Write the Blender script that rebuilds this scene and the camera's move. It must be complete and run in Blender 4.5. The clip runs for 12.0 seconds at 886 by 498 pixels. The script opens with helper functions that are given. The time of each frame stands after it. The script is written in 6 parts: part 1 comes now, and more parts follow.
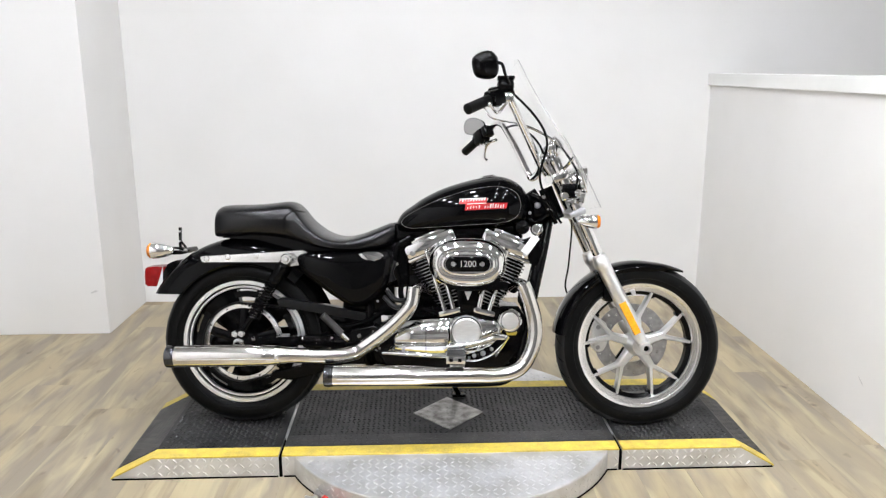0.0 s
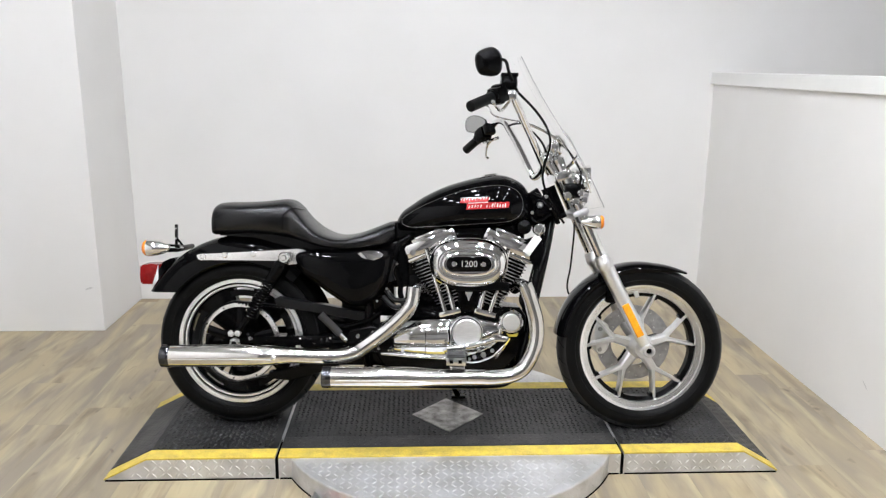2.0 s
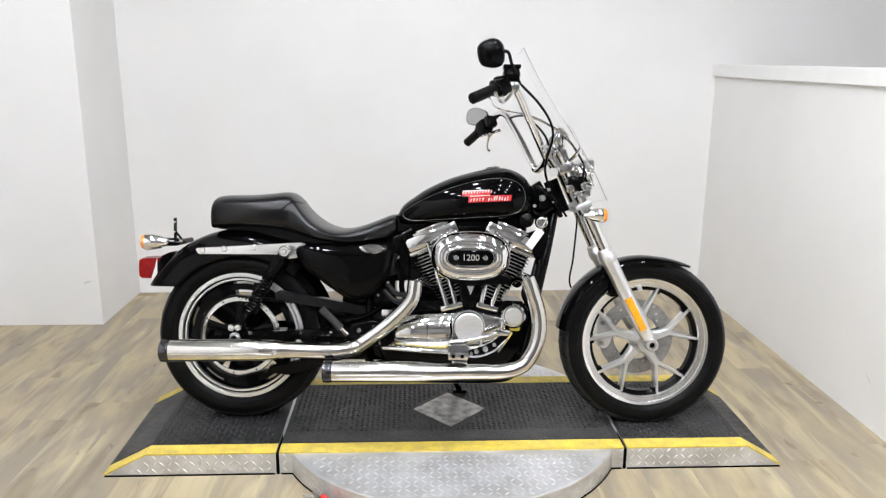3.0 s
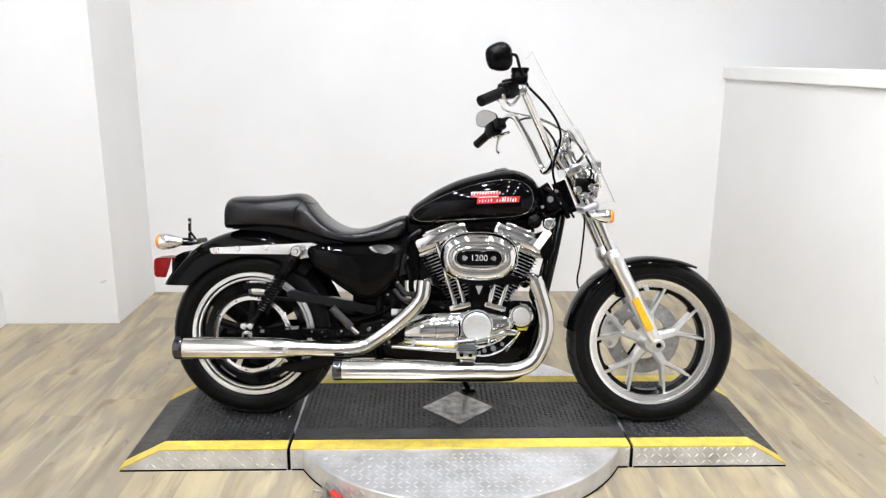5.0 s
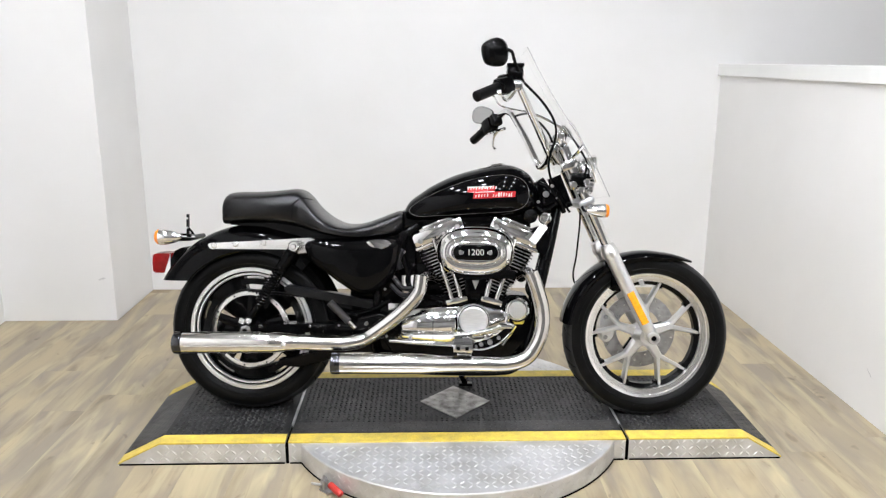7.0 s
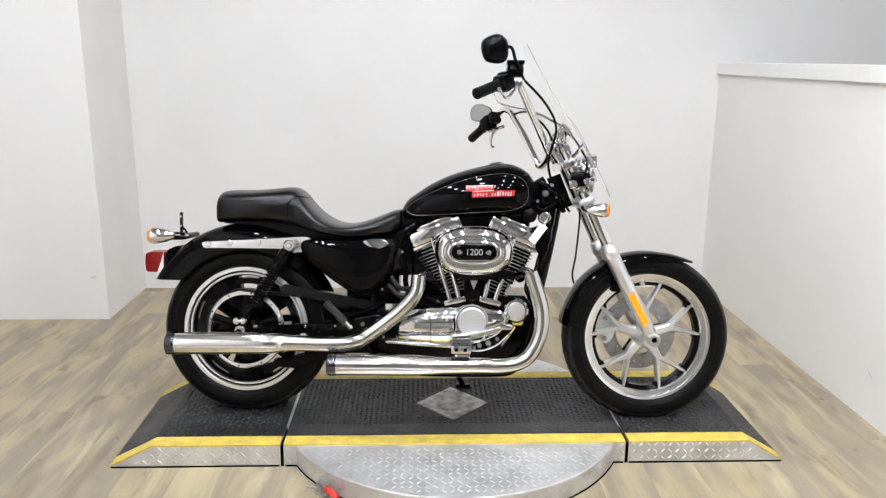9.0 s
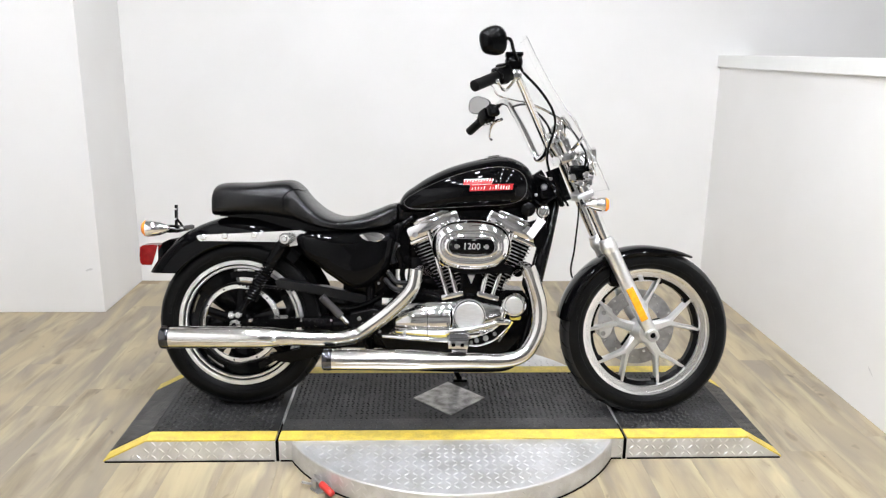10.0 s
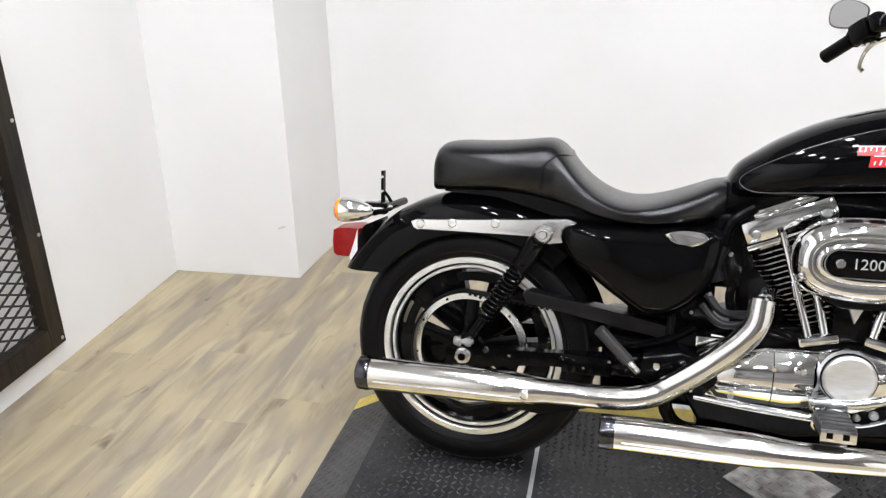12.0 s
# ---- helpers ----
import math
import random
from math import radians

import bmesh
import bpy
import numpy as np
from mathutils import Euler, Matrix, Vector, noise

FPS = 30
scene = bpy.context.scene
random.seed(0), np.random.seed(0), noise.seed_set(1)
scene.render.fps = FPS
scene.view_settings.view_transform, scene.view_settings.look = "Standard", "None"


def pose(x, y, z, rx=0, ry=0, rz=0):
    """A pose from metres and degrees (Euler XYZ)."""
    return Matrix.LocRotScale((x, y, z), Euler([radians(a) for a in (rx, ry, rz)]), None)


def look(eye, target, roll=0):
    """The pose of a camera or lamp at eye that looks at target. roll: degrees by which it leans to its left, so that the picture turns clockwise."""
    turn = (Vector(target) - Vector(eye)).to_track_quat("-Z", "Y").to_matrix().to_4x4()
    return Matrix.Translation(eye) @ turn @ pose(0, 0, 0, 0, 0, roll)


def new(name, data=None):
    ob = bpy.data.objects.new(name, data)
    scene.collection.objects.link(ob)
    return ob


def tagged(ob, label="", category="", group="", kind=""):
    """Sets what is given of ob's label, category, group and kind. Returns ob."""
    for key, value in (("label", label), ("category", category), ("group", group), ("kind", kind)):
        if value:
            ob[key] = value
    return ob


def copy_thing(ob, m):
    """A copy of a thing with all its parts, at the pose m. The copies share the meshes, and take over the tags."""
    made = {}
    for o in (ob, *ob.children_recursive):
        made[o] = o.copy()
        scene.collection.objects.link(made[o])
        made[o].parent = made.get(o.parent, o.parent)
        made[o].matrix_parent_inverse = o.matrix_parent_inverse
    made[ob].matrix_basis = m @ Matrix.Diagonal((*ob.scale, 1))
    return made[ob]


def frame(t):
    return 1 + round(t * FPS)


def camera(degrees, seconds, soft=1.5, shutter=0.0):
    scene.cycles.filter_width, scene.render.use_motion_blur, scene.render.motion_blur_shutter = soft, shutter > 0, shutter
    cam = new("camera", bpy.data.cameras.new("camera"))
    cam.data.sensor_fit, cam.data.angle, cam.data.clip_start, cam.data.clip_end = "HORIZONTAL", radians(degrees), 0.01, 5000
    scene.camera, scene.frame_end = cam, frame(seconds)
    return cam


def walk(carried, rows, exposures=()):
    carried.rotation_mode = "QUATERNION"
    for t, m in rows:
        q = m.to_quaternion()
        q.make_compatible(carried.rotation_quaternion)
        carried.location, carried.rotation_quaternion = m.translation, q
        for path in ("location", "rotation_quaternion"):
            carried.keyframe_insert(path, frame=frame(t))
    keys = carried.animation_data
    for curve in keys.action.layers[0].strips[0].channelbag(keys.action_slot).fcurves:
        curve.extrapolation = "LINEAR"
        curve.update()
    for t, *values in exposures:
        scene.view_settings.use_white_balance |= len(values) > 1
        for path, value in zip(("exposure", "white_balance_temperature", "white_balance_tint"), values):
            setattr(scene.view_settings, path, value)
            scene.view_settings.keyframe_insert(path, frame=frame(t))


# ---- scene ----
cam = camera(60.0, 12.0, soft=1.28)
PATH = [
    (0, (-0.106, -2.794, 1.408), (-0.035, -0.862, 0.952), -0.1),
    (0.5, (-0.1, -2.795, 1.406), (-0.058, -0.862, 0.949), 0.0),
    (1, (-0.101, -2.79, 1.408), (-0.042, -0.856, 0.959), -0.4),
    (1.5, (-0.116, -2.773, 1.408), (-0.055, -0.839, 0.957), 0.1),
    (2, (-0.118, -2.748, 1.406), (-0.039, -0.818, 0.943), 0.4),
    (2.5, (-0.121, -2.732, 1.404), (-0.045, -0.803, 0.937), 0.2),
    (3, (-0.13, -2.724, 1.402), (-0.046, -0.8, 0.922), 0.4),
    (5, (-0.116, -2.765, 1.407), (-0.066, -0.838, 0.931), 0.3),
    (5.5, (-0.108, -2.783, 1.408), (-0.057, -0.852, 0.942), 0.5),
    (6, (-0.105, -2.791, 1.4), (-0.054, -0.86, 0.936), -0.1),
    (6.5, (-0.105, -2.792, 1.403), (-0.059, -0.864, 0.926), 0.1),
    (7, (-0.113, -2.79, 1.393), (-0.057, -0.862, 0.917), 0.2),
    (9, (-0.127, -2.748, 1.389), (-0.055, -0.822, 0.908), 0.5),
    (9.5, (-0.121, -2.739, 1.396), (-0.048, -0.816, 0.905), 0.5),
    (10, (-0.119, -2.72, 1.388), (-0.045, -0.8, 0.888), 0.7),
    (10.3, (-0.098, -2.673, 1.38), (-0.064, -0.758, 0.853), -0.1),
    (10.5, (-0.092, -2.621, 1.357), (-0.116, -0.712, 0.807), 0.2),
    (10.7, (-0.086, -2.552, 1.347), (-0.255, -0.65, 0.799), 1.9),
    (10.9, (-0.114, -2.456, 1.331), (-0.411, -0.592, 0.712), 3.2),
    (11, (-0.145, -2.392, 1.311), (-0.497, -0.559, 0.632), 2.0),
    (11.2, (-0.217, -2.266, 1.284), (-0.514, -0.413, 0.634), 1.4),
    (11.5, (-0.309, -2.086, 1.319), (-0.514, -0.227, 0.647), -0.7),
    (11.7, (-0.363, -1.952, 1.291), (-0.578, -0.096, 0.615), -1.1),
    (11.8, (-0.386, -1.878, 1.286), (-0.660, -0.032, 0.636), -0.3),
    (11.9, (-0.407, -1.801, 1.278), (-0.785, 0.035, 0.621), -1.0),
    (12, (-0.432, -1.712, 1.317), (-0.85, 0.1, 0.619), -1.5),
]
walk(cam, [(t, look(eye, target, roll)) for t, eye, target, roll in PATH],
     exposures=[(0.0, 0.02), (1.5, -0.13), (3.0, -0.03), (5.5, 0.17), (7.0, 0.03), (9.0, -0.07), (10.0, 0.12), (11.0, 0.18), (12.0, 0.20)])

# ---- world and light ----
world = bpy.data.worlds.new("showroom_world")
scene.world = world
world.use_nodes = True
world.node_tree.nodes["Background"].inputs[0].default_value = (0.9, 0.95, 1.0, 1)
world.node_tree.nodes["Background"].inputs[1].default_value = 0.3
LAMP = 178.0


# ---- materials ----
def material(name, colour, rough=0.5, metal=0.0, second=None, scale=8.0, stretch=(1, 1, 1), mix=0.5,
             bump=0.0, bump_scale=60.0, coat=0.0, spec=0.5, rough_var=0.0, island=0.0, per_object=0.0, fine=0.0):
    """Principled material with two scales of variation, fine relief and uneven gloss."""
    m = bpy.data.materials.new(name)
    m.use_nodes = True
    nt = m.node_tree
    b = nt.nodes["Principled BSDF"]
    b.inputs["Base Color"].default_value = (*colour, 1)
    b.inputs["Roughness"].default_value = rough
    b.inputs["Metallic"].default_value = metal
    b.inputs["Coat Weight"].default_value = coat
    b.inputs["Specular IOR Level"].default_value = spec
    b.inputs["Coat Roughness"].default_value = 0.04
    co = nt.nodes.new("ShaderNodeTexCoord")
    mp = nt.nodes.new("ShaderNodeMapping")
    mp.inputs["Scale"].default_value = stretch
    nt.links.new(co.outputs["Object"], mp.inputs[0])

    def noise_tex(sc, detail=5.0):
        n = nt.nodes.new("ShaderNodeTexNoise")
        n.inputs["Scale"].default_value = sc
        n.inputs["Detail"].default_value = detail
        nt.links.new(mp.outputs[0], n.inputs["Vector"])
        return n

    out = None
    if second is not None:
        n = noise_tex(scale)
        r = nt.nodes.new("ShaderNodeMapRange")
        r.inputs[1].default_value, r.inputs[2].default_value = 0.35, 0.68
        r.inputs[4].default_value = mix * 2
        nt.links.new(n.outputs[0], r.inputs[0])
        mx = nt.nodes.new("ShaderNodeMix")
        mx.data_type = "RGBA"
        mx.inputs[6].default_value = (*colour, 1)
        mx.inputs[7].default_value = (*second, 1)
        nt.links.new(r.outputs[0], mx.inputs[0])
        out = mx.outputs[2]
    if out is not None and (island or per_object or fine):
        hsv = nt.nodes.new("ShaderNodeHueSaturation")
        nt.links.new(out, hsv.inputs["Color"])
        r = nt.nodes.new("ShaderNodeMapRange")
        if fine:
            n2 = noise_tex(scale * 9, 8.0)
            nt.links.new(n2.outputs[0], r.inputs[0])
            r.inputs[1].default_value, r.inputs[2].default_value = 0.3, 0.7
            span = fine
        elif per_object:
            oi = nt.nodes.new("ShaderNodeObjectInfo")
            nt.links.new(oi.outputs["Random"], r.inputs[0])
            span = per_object
        else:
            ge = nt.nodes.new("ShaderNodeNewGeometry")
            nt.links.new(ge.outputs["Random Per Island"], r.inputs[0])
            span = island
        r.inputs[3].default_value, r.inputs[4].default_value = 1 - span, 1 + span
        nt.links.new(r.outputs[0], hsv.inputs["Value"])
        out = hsv.outputs[0]
    if out is not None:
        nt.links.new(out, b.inputs["Base Color"])
    if rough_var:
        n = noise_tex(scale * 1.7)
        r = nt.nodes.new("ShaderNodeMapRange")
        r.inputs[3].default_value, r.inputs[4].default_value = max(rough - rough_var, 0.02), rough + rough_var
        nt.links.new(n.outputs[0], r.inputs[0])
        nt.links.new(r.outputs[0], b.inputs["Roughness"])
    if bump:
        n = noise_tex(bump_scale, 6.0)
        bp = nt.nodes.new("ShaderNodeBump")
        bp.inputs["Strength"].default_value = bump
        bp.inputs["Distance"].default_value = 0.004
        nt.links.new(n.outputs[0], bp.inputs["Height"])
        nt.links.new(bp.outputs[0], b.inputs["Normal"])
    return m


def glass_material(name, colour=(1, 1, 1), rough=0.0):
    m = bpy.data.materials.new(name)
    m.use_nodes = True
    b = m.node_tree.nodes["Principled BSDF"]
    b.inputs["Base Color"].default_value = (*colour, 1)
    b.inputs["Roughness"].default_value = rough
    b.inputs["Transmission Weight"].default_value = 1.0
    b.inputs["IOR"].default_value = 1.045
    return m


def glow_material(name, colour, strength):
    m = bpy.data.materials.new(name)
    m.use_nodes = True
    b = m.node_tree.nodes["Principled BSDF"]
    b.inputs["Base Color"].default_value = (*colour, 1)
    b.inputs["Emission Color"].default_value = (*colour, 1)
    b.inputs["Emission Strength"].default_value = strength
    return m


def plank_material():
    """Vinyl oak: long grain along the board, cloudy patches, each board its own tone."""
    m = bpy.data.materials.new("oak_vinyl")
    m.use_nodes = True
    nt = m.node_tree
    b = nt.nodes["Principled BSDF"]
    b.inputs["Roughness"].default_value = 0.42
    co, oi = nt.nodes.new("ShaderNodeTexCoord"), nt.nodes.new("ShaderNodeObjectInfo")
    shift = nt.nodes.new("ShaderNodeVectorMath")
    shift.operation = "MULTIPLY_ADD"
    shift.inputs[1].default_value = (37.0, 91.0, 13.0)
    nt.links.new(oi.outputs["Random"], shift.inputs[0])
    nt.links.new(co.outputs["Object"], shift.inputs[2])

    def tex(sx, sy, detail, lo, hi):
        mp = nt.nodes.new("ShaderNodeMapping")
        mp.inputs["Scale"].default_value = (sx, sy, 1)
        nt.links.new(shift.outputs[0], mp.inputs[0])
        n = nt.nodes.new("ShaderNodeTexNoise")
        n.inputs["Scale"].default_value = 1.0
        n.inputs["Detail"].default_value = detail
        n.inputs["Distortion"].default_value = 0.6
        nt.links.new(mp.outputs[0], n.inputs["Vector"])
        r = nt.nodes.new("ShaderNodeMapRange")
        r.inputs[1].default_value, r.inputs[2].default_value = lo, hi
        nt.links.new(n.outputs[0], r.inputs[0])
        return r.outputs[0]

    def blend(a, c, f):
        mx = nt.nodes.new("ShaderNodeMix")
        mx.data_type = "RGBA"
        for k, v in ((6, a), (7, c)):
            if isinstance(v, tuple):
                mx.inputs[k].default_value = (*v, 1)
            else:
                nt.links.new(v, mx.inputs[k])
        nt.links.new(f, mx.inputs[0])
        return mx.outputs[2]

    cloud = blend((0.40, 0.326, 0.205), (0.262, 0.223, 0.170), tex(7, 1.5, 3, 0.38, 0.62))
    pale = blend(cloud, (0.465, 0.393, 0.246), tex(11, 1.7, 3, 0.50, 0.70))
    shade = blend(pale, (0.165, 0.130, 0.087), tex(13, 2.4, 5, 0.55, 0.80))
    grain = blend(shade, (0.25, 0.20, 0.14), tex(60, 3.0, 6, 0.58, 0.85))
    knots = blend(grain, (0.14, 0.105, 0.07), tex(15, 8, 2, 0.68, 0.78))
    hsv = nt.nodes.new("ShaderNodeHueSaturation")
    r = nt.nodes.new("ShaderNodeMapRange")
    r.inputs[3].default_value, r.inputs[4].default_value = 0.93, 1.06
    nt.links.new(oi.outputs["Random"], r.inputs[0])
    nt.links.new(r.outputs[0], hsv.inputs["Value"])
    nt.links.new(knots, hsv.inputs["Color"])
    nt.links.new(hsv.outputs[0], b.inputs["Base Color"])
    bp = nt.nodes.new("ShaderNodeBump")
    bp.inputs["Strength"].default_value = 0.12
    bp.inputs["Distance"].default_value = 0.002
    nt.links.new(tex(90, 3, 6, 0.2, 0.8), bp.inputs["Height"])
    nt.links.new(bp.outputs[0], b.inputs["Normal"])
    return m


WALL = material("white_wall_paint", (0.80, 0.79, 0.775), 0.6, second=(0.76, 0.75, 0.73), scale=2.0, mix=0.4, bump=0.05, bump_scale=90, rough_var=0.1)
# ceiling is out of view; its grey is set to darken reflections and bounce
CEIL = material("unseen_ceiling_grey", (0.30, 0.30, 0.295), 0.85, second=(0.23, 0.23, 0.225), scale=3.0)
# near-black blotches added to the far walls as dark reflections for the chrome
FAR = material("far_wall_reflection_blotches", (0.36, 0.355, 0.35), 0.7, second=(0.07, 0.07, 0.07), scale=0.8, mix=0.5)
TRIM = material("ledge_paint", (0.80, 0.80, 0.78), 0.45, second=(0.74, 0.74, 0.72), scale=5, mix=0.4)
PLANK = plank_material()
SUBFLOOR = material("floor_underlay", (0.34, 0.275, 0.175), 0.6, second=(0.26, 0.21, 0.14), scale=3, stretch=(6, 0.8, 1))
CHROME = material("chrome", (0.84, 0.84, 0.84), 0.06, 1.0, second=(0.78, 0.78, 0.78), scale=30, mix=0.3, rough_var=0.03)
POLISHED = material("polished_steel", (0.88, 0.875, 0.865), 0.24, 1.0, second=(0.83, 0.825, 0.815), scale=14, mix=0.3, rough_var=0.02)
PEG = material("grey_peg_rubber", (0.030, 0.030, 0.030), 0.5, second=(0.02, 0.02, 0.02), scale=60, bump=0.1)
MUFFLER = material("muffler_chrome", (0.74, 0.725, 0.70), 0.13, 1.0, second=(0.64, 0.625, 0.60), scale=18, mix=0.4, rough_var=0.05)
ALU = material("cast_alloy", (0.86, 0.86, 0.86), 0.36, 1.0, second=(0.80, 0.80, 0.80), scale=14, mix=0.3, rough_var=0.03)
STEEL = material("machined_steel", (0.60, 0.60, 0.61), 0.32, 1.0, second=(0.48, 0.48, 0.49), scale=50, rough_var=0.08)
BLACK = material("gloss_black_paint", (0.0015, 0.0015, 0.0018), 0.03, spec=0.13, second=(0.002, 0.002, 0.0022), scale=5)
SATIN = material("satin_black", (0.0012, 0.0012, 0.0013), 0.16, spec=0.11, second=(0.0025, 0.0025, 0.0027), scale=40, mix=0.5, bump=0.06, bump_scale=250, rough_var=0.12)
RUBBER = material("tyre_rubber", (0.0018, 0.0018, 0.002), 0.40, spec=0.12, second=(0.0045, 0.0044, 0.0042), scale=25, mix=0.4, bump=0.15, bump_scale=200)
TREAD_RUBBER = material("grey_tread_rubber", (0.010, 0.010, 0.0103), 0.5, spec=0.3, second=(0.022, 0.0215, 0.021), scale=30, mix=0.5, bump=0.15, bump_scale=160)
PLASTIC = material("grey_black_plastic", (0.005, 0.005, 0.0053), 0.30, spec=0.22, second=(0.009, 0.009, 0.0093), scale=40, mix=0.4, bump=0.05)
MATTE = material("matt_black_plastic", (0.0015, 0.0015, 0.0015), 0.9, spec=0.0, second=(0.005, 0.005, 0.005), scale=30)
VINYL = material("black_vinyl", (0.0014, 0.0015, 0.0019), 0.25, spec=0.42, second=(0.0025, 0.0025, 0.003), scale=30, mix=0.4, bump=0.12, bump_scale=420)
TREAD = material("black_tread_mat", (0.010, 0.0103, 0.0107), 0.42, spec=0.3, second=(0.030, 0.030, 0.030), scale=7, mix=0.5, bump=0.2, bump_scale=120, rough_var=0.15)
TREAD_BAR = material("worn_tread_bar", (0.022, 0.0223, 0.0228), 0.26, second=(0.070, 0.070, 0.070), scale=11, mix=0.5, rough_var=0.12)
DIRTY = material("dirty_smooth_rubber", (0.024, 0.024, 0.025), 0.45, spec=0.35, second=(0.050, 0.049, 0.048), scale=9, mix=0.5, bump=0.12, bump_scale=160, rough_var=0.15, fine=0.25)
YELLOW = material("yellow_safety_paint", (0.74, 0.57, 0.085), 0.5, second=(0.55, 0.42, 0.09), scale=22, mix=0.5, bump=0.2, bump_scale=90, rough_var=0.1, fine=0.14)
PLATE = material("aluminium_tread_plate", (0.74, 0.74, 0.75), 0.40, 0.65, second=(0.54, 0.535, 0.52), scale=10, mix=0.5, bump=0.1, bump_scale=90, rough_var=0.12)
BRUSHED = material("brushed_aluminium", (0.90, 0.90, 0.89), 0.42, 1.0, second=(0.80, 0.80, 0.79), scale=40, stretch=(1, 1, 6), mix=0.4, rough_var=0.08)
LUG = material("bright_tread_lug", (0.76, 0.76, 0.77), 0.30, 0.65, second=(0.60, 0.595, 0.58), scale=14)
STAINED = material("stained_tread_plate", (0.50, 0.49, 0.47), 0.40, 0.7, second=(0.16, 0.15, 0.14), scale=22, mix=0.5, bump=0.1, bump_scale=90, rough_var=0.12)
DISC_STEEL = material("brake_disc_steel", (0.46, 0.455, 0.45), 0.36, 0.9, second=(0.34, 0.335, 0.33), scale=40)
RED = material("red_plastic_lens", (0.26, 0.007, 0.007), 0.25, spec=0.25, second=(0.20, 0.005, 0.005), scale=60)
AMBER = material("amber_lens", (0.85, 0.26, 0.02), 0.15, coat=0.6, second=(0.75, 0.20, 0.015), scale=60)
AMBER2 = material("amber_reflector", (0.90, 0.42, 0.02), 0.2, coat=0.6, second=(0.80, 0.32, 0.015), scale=90)
GLASS = glass_material("clear_screen")


# ---- mesh builders ----
def part(name, bm, mat, parent=None, label="", smooth=True, kind=""):
    """One mesh object from bm; faces are shaded smooth up to 35 degrees."""
    bmesh.ops.recalc_face_normals(bm, faces=bm.faces[:])
    me = bpy.data.meshes.new(name)
    bm.to_mesh(me)
    bm.free()
    if smooth:
        me.polygons.foreach_set("use_smooth", [True] * len(me.polygons))
        me.set_sharp_from_angle(angle=radians(35))
    me.materials.append(mat)
    ob = new(name, me)
    if parent is not None:
        ob.parent = parent
    return tagged(ob, label, kind=kind)


def box(bm, lo, hi, m=None, bevel=0.0):
    r = bmesh.ops.create_cube(bm, size=1.0)
    vs = r["verts"]
    c = [(a + b) / 2 for a, b in zip(lo, hi)]
    d = [b - a for a, b in zip(lo, hi)]
    mm = Matrix.Translation(c) @ Matrix.Diagonal((*d, 1))
    bmesh.ops.transform(bm, matrix=(m @ mm) if m is not None else mm, verts=vs)
    if bevel:
        es = list({e for v in vs for e in v.link_edges})
        bmesh.ops.bevel(bm, geom=es, offset=bevel, segments=2, profile=0.6, affect="EDGES")
    return bm


def lathe(bm, profile, m=None, segs=48, arc=(0.0, 360.0)):
    """Turns the profile of (radius, height) points round the local z axis of m."""
    m = m if m is not None else Matrix()
    full = abs(arc[1] - arc[0] - 360) < 1e-6
    n = segs if full else segs + 1
    rings = []
    for i in range(n):
        a = radians(arc[0] + (arc[1] - arc[0]) * i / segs)
        rings.append([bm.verts.new(m @ Vector((r * math.cos(a), r * math.sin(a), h))) for r, h in profile])
    for i in range(segs):
        p, q = rings[i], rings[(i + 1) % n]
        for j in range(len(profile) - 1):
            try:
                bm.faces.new((p[j], q[j], q[j + 1], p[j + 1]))
            except ValueError:
                pass
    bmesh.ops.remove_doubles(bm, verts=[v for r in rings for v in r], dist=1e-6)
    return bm


def smooth_line(pts, per=6):
    """Catmull-Rom through the points."""
    pts = [Vector(p) for p in pts]
    if len(pts) < 3:
        return pts
    ext = [2 * pts[0] - pts[1]] + pts + [2 * pts[-1] - pts[-2]]
    out = []
    for i in range(1, len(ext) - 2):
        a, b, c, d = ext[i - 1:i + 3]
        for k in range(per):
            t = k / per
            out.append(0.5 * (2 * b + (c - a) * t + (2 * a - 5 * b + 4 * c - d) * t * t + (3 * b - a - 3 * c + d) * t ** 3))
    return out + [pts[-1]]


def tube(bm, pts, radius, segs=14, per=6, caps=True, flat=None):
    """A round bar along a smooth line; radius is one number or one for each given point."""
    line = smooth_line(pts, per)
    n = len(line)
    if isinstance(radius, (int, float)):
        rad = [radius] * n
    else:
        rad = []
        for i in range(n):
            u = i / (n - 1) * (len(radius) - 1)
            k = min(int(u), len(radius) - 2)
            rad.append(radius[k] + (radius[k + 1] - radius[k]) * (u - k))
    rings, up = [], None
    for i, p in enumerate(line):
        d = (line[min(i + 1, n - 1)] - line[max(i - 1, 0)]).normalized()
        if up is None:
            up = d.orthogonal().normalized()
        up = (up - d * up.dot(d)).normalized()
        side = d.cross(up)
        rings.append([bm.verts.new(p + rad[i] * (math.cos(2 * math.pi * k / segs) * up + math.sin(2 * math.pi * k / segs) * side)) for k in range(segs)])
    for p, q in zip(rings, rings[1:]):
        for k in range(segs):
            bm.faces.new((p[k], p[(k + 1) % segs], q[(k + 1) % segs], q[k]))
    if caps:
        bm.faces.new(rings[0])
        bm.faces.new(rings[-1])
    return bm


def loft(bm, rings, closed=True, caps=True):
    vs = [[bm.verts.new(p) for p in r] for r in rings]
    n = len(vs[0])
    for p, q in zip(vs, vs[1:]):
        for k in range(n if closed else n - 1):
            bm.faces.new((p[k], p[(k + 1) % n], q[(k + 1) % n], q[k]))
    if caps and closed:
        bm.faces.new(vs[0])
        bm.faces.new(vs[-1])
    return bm


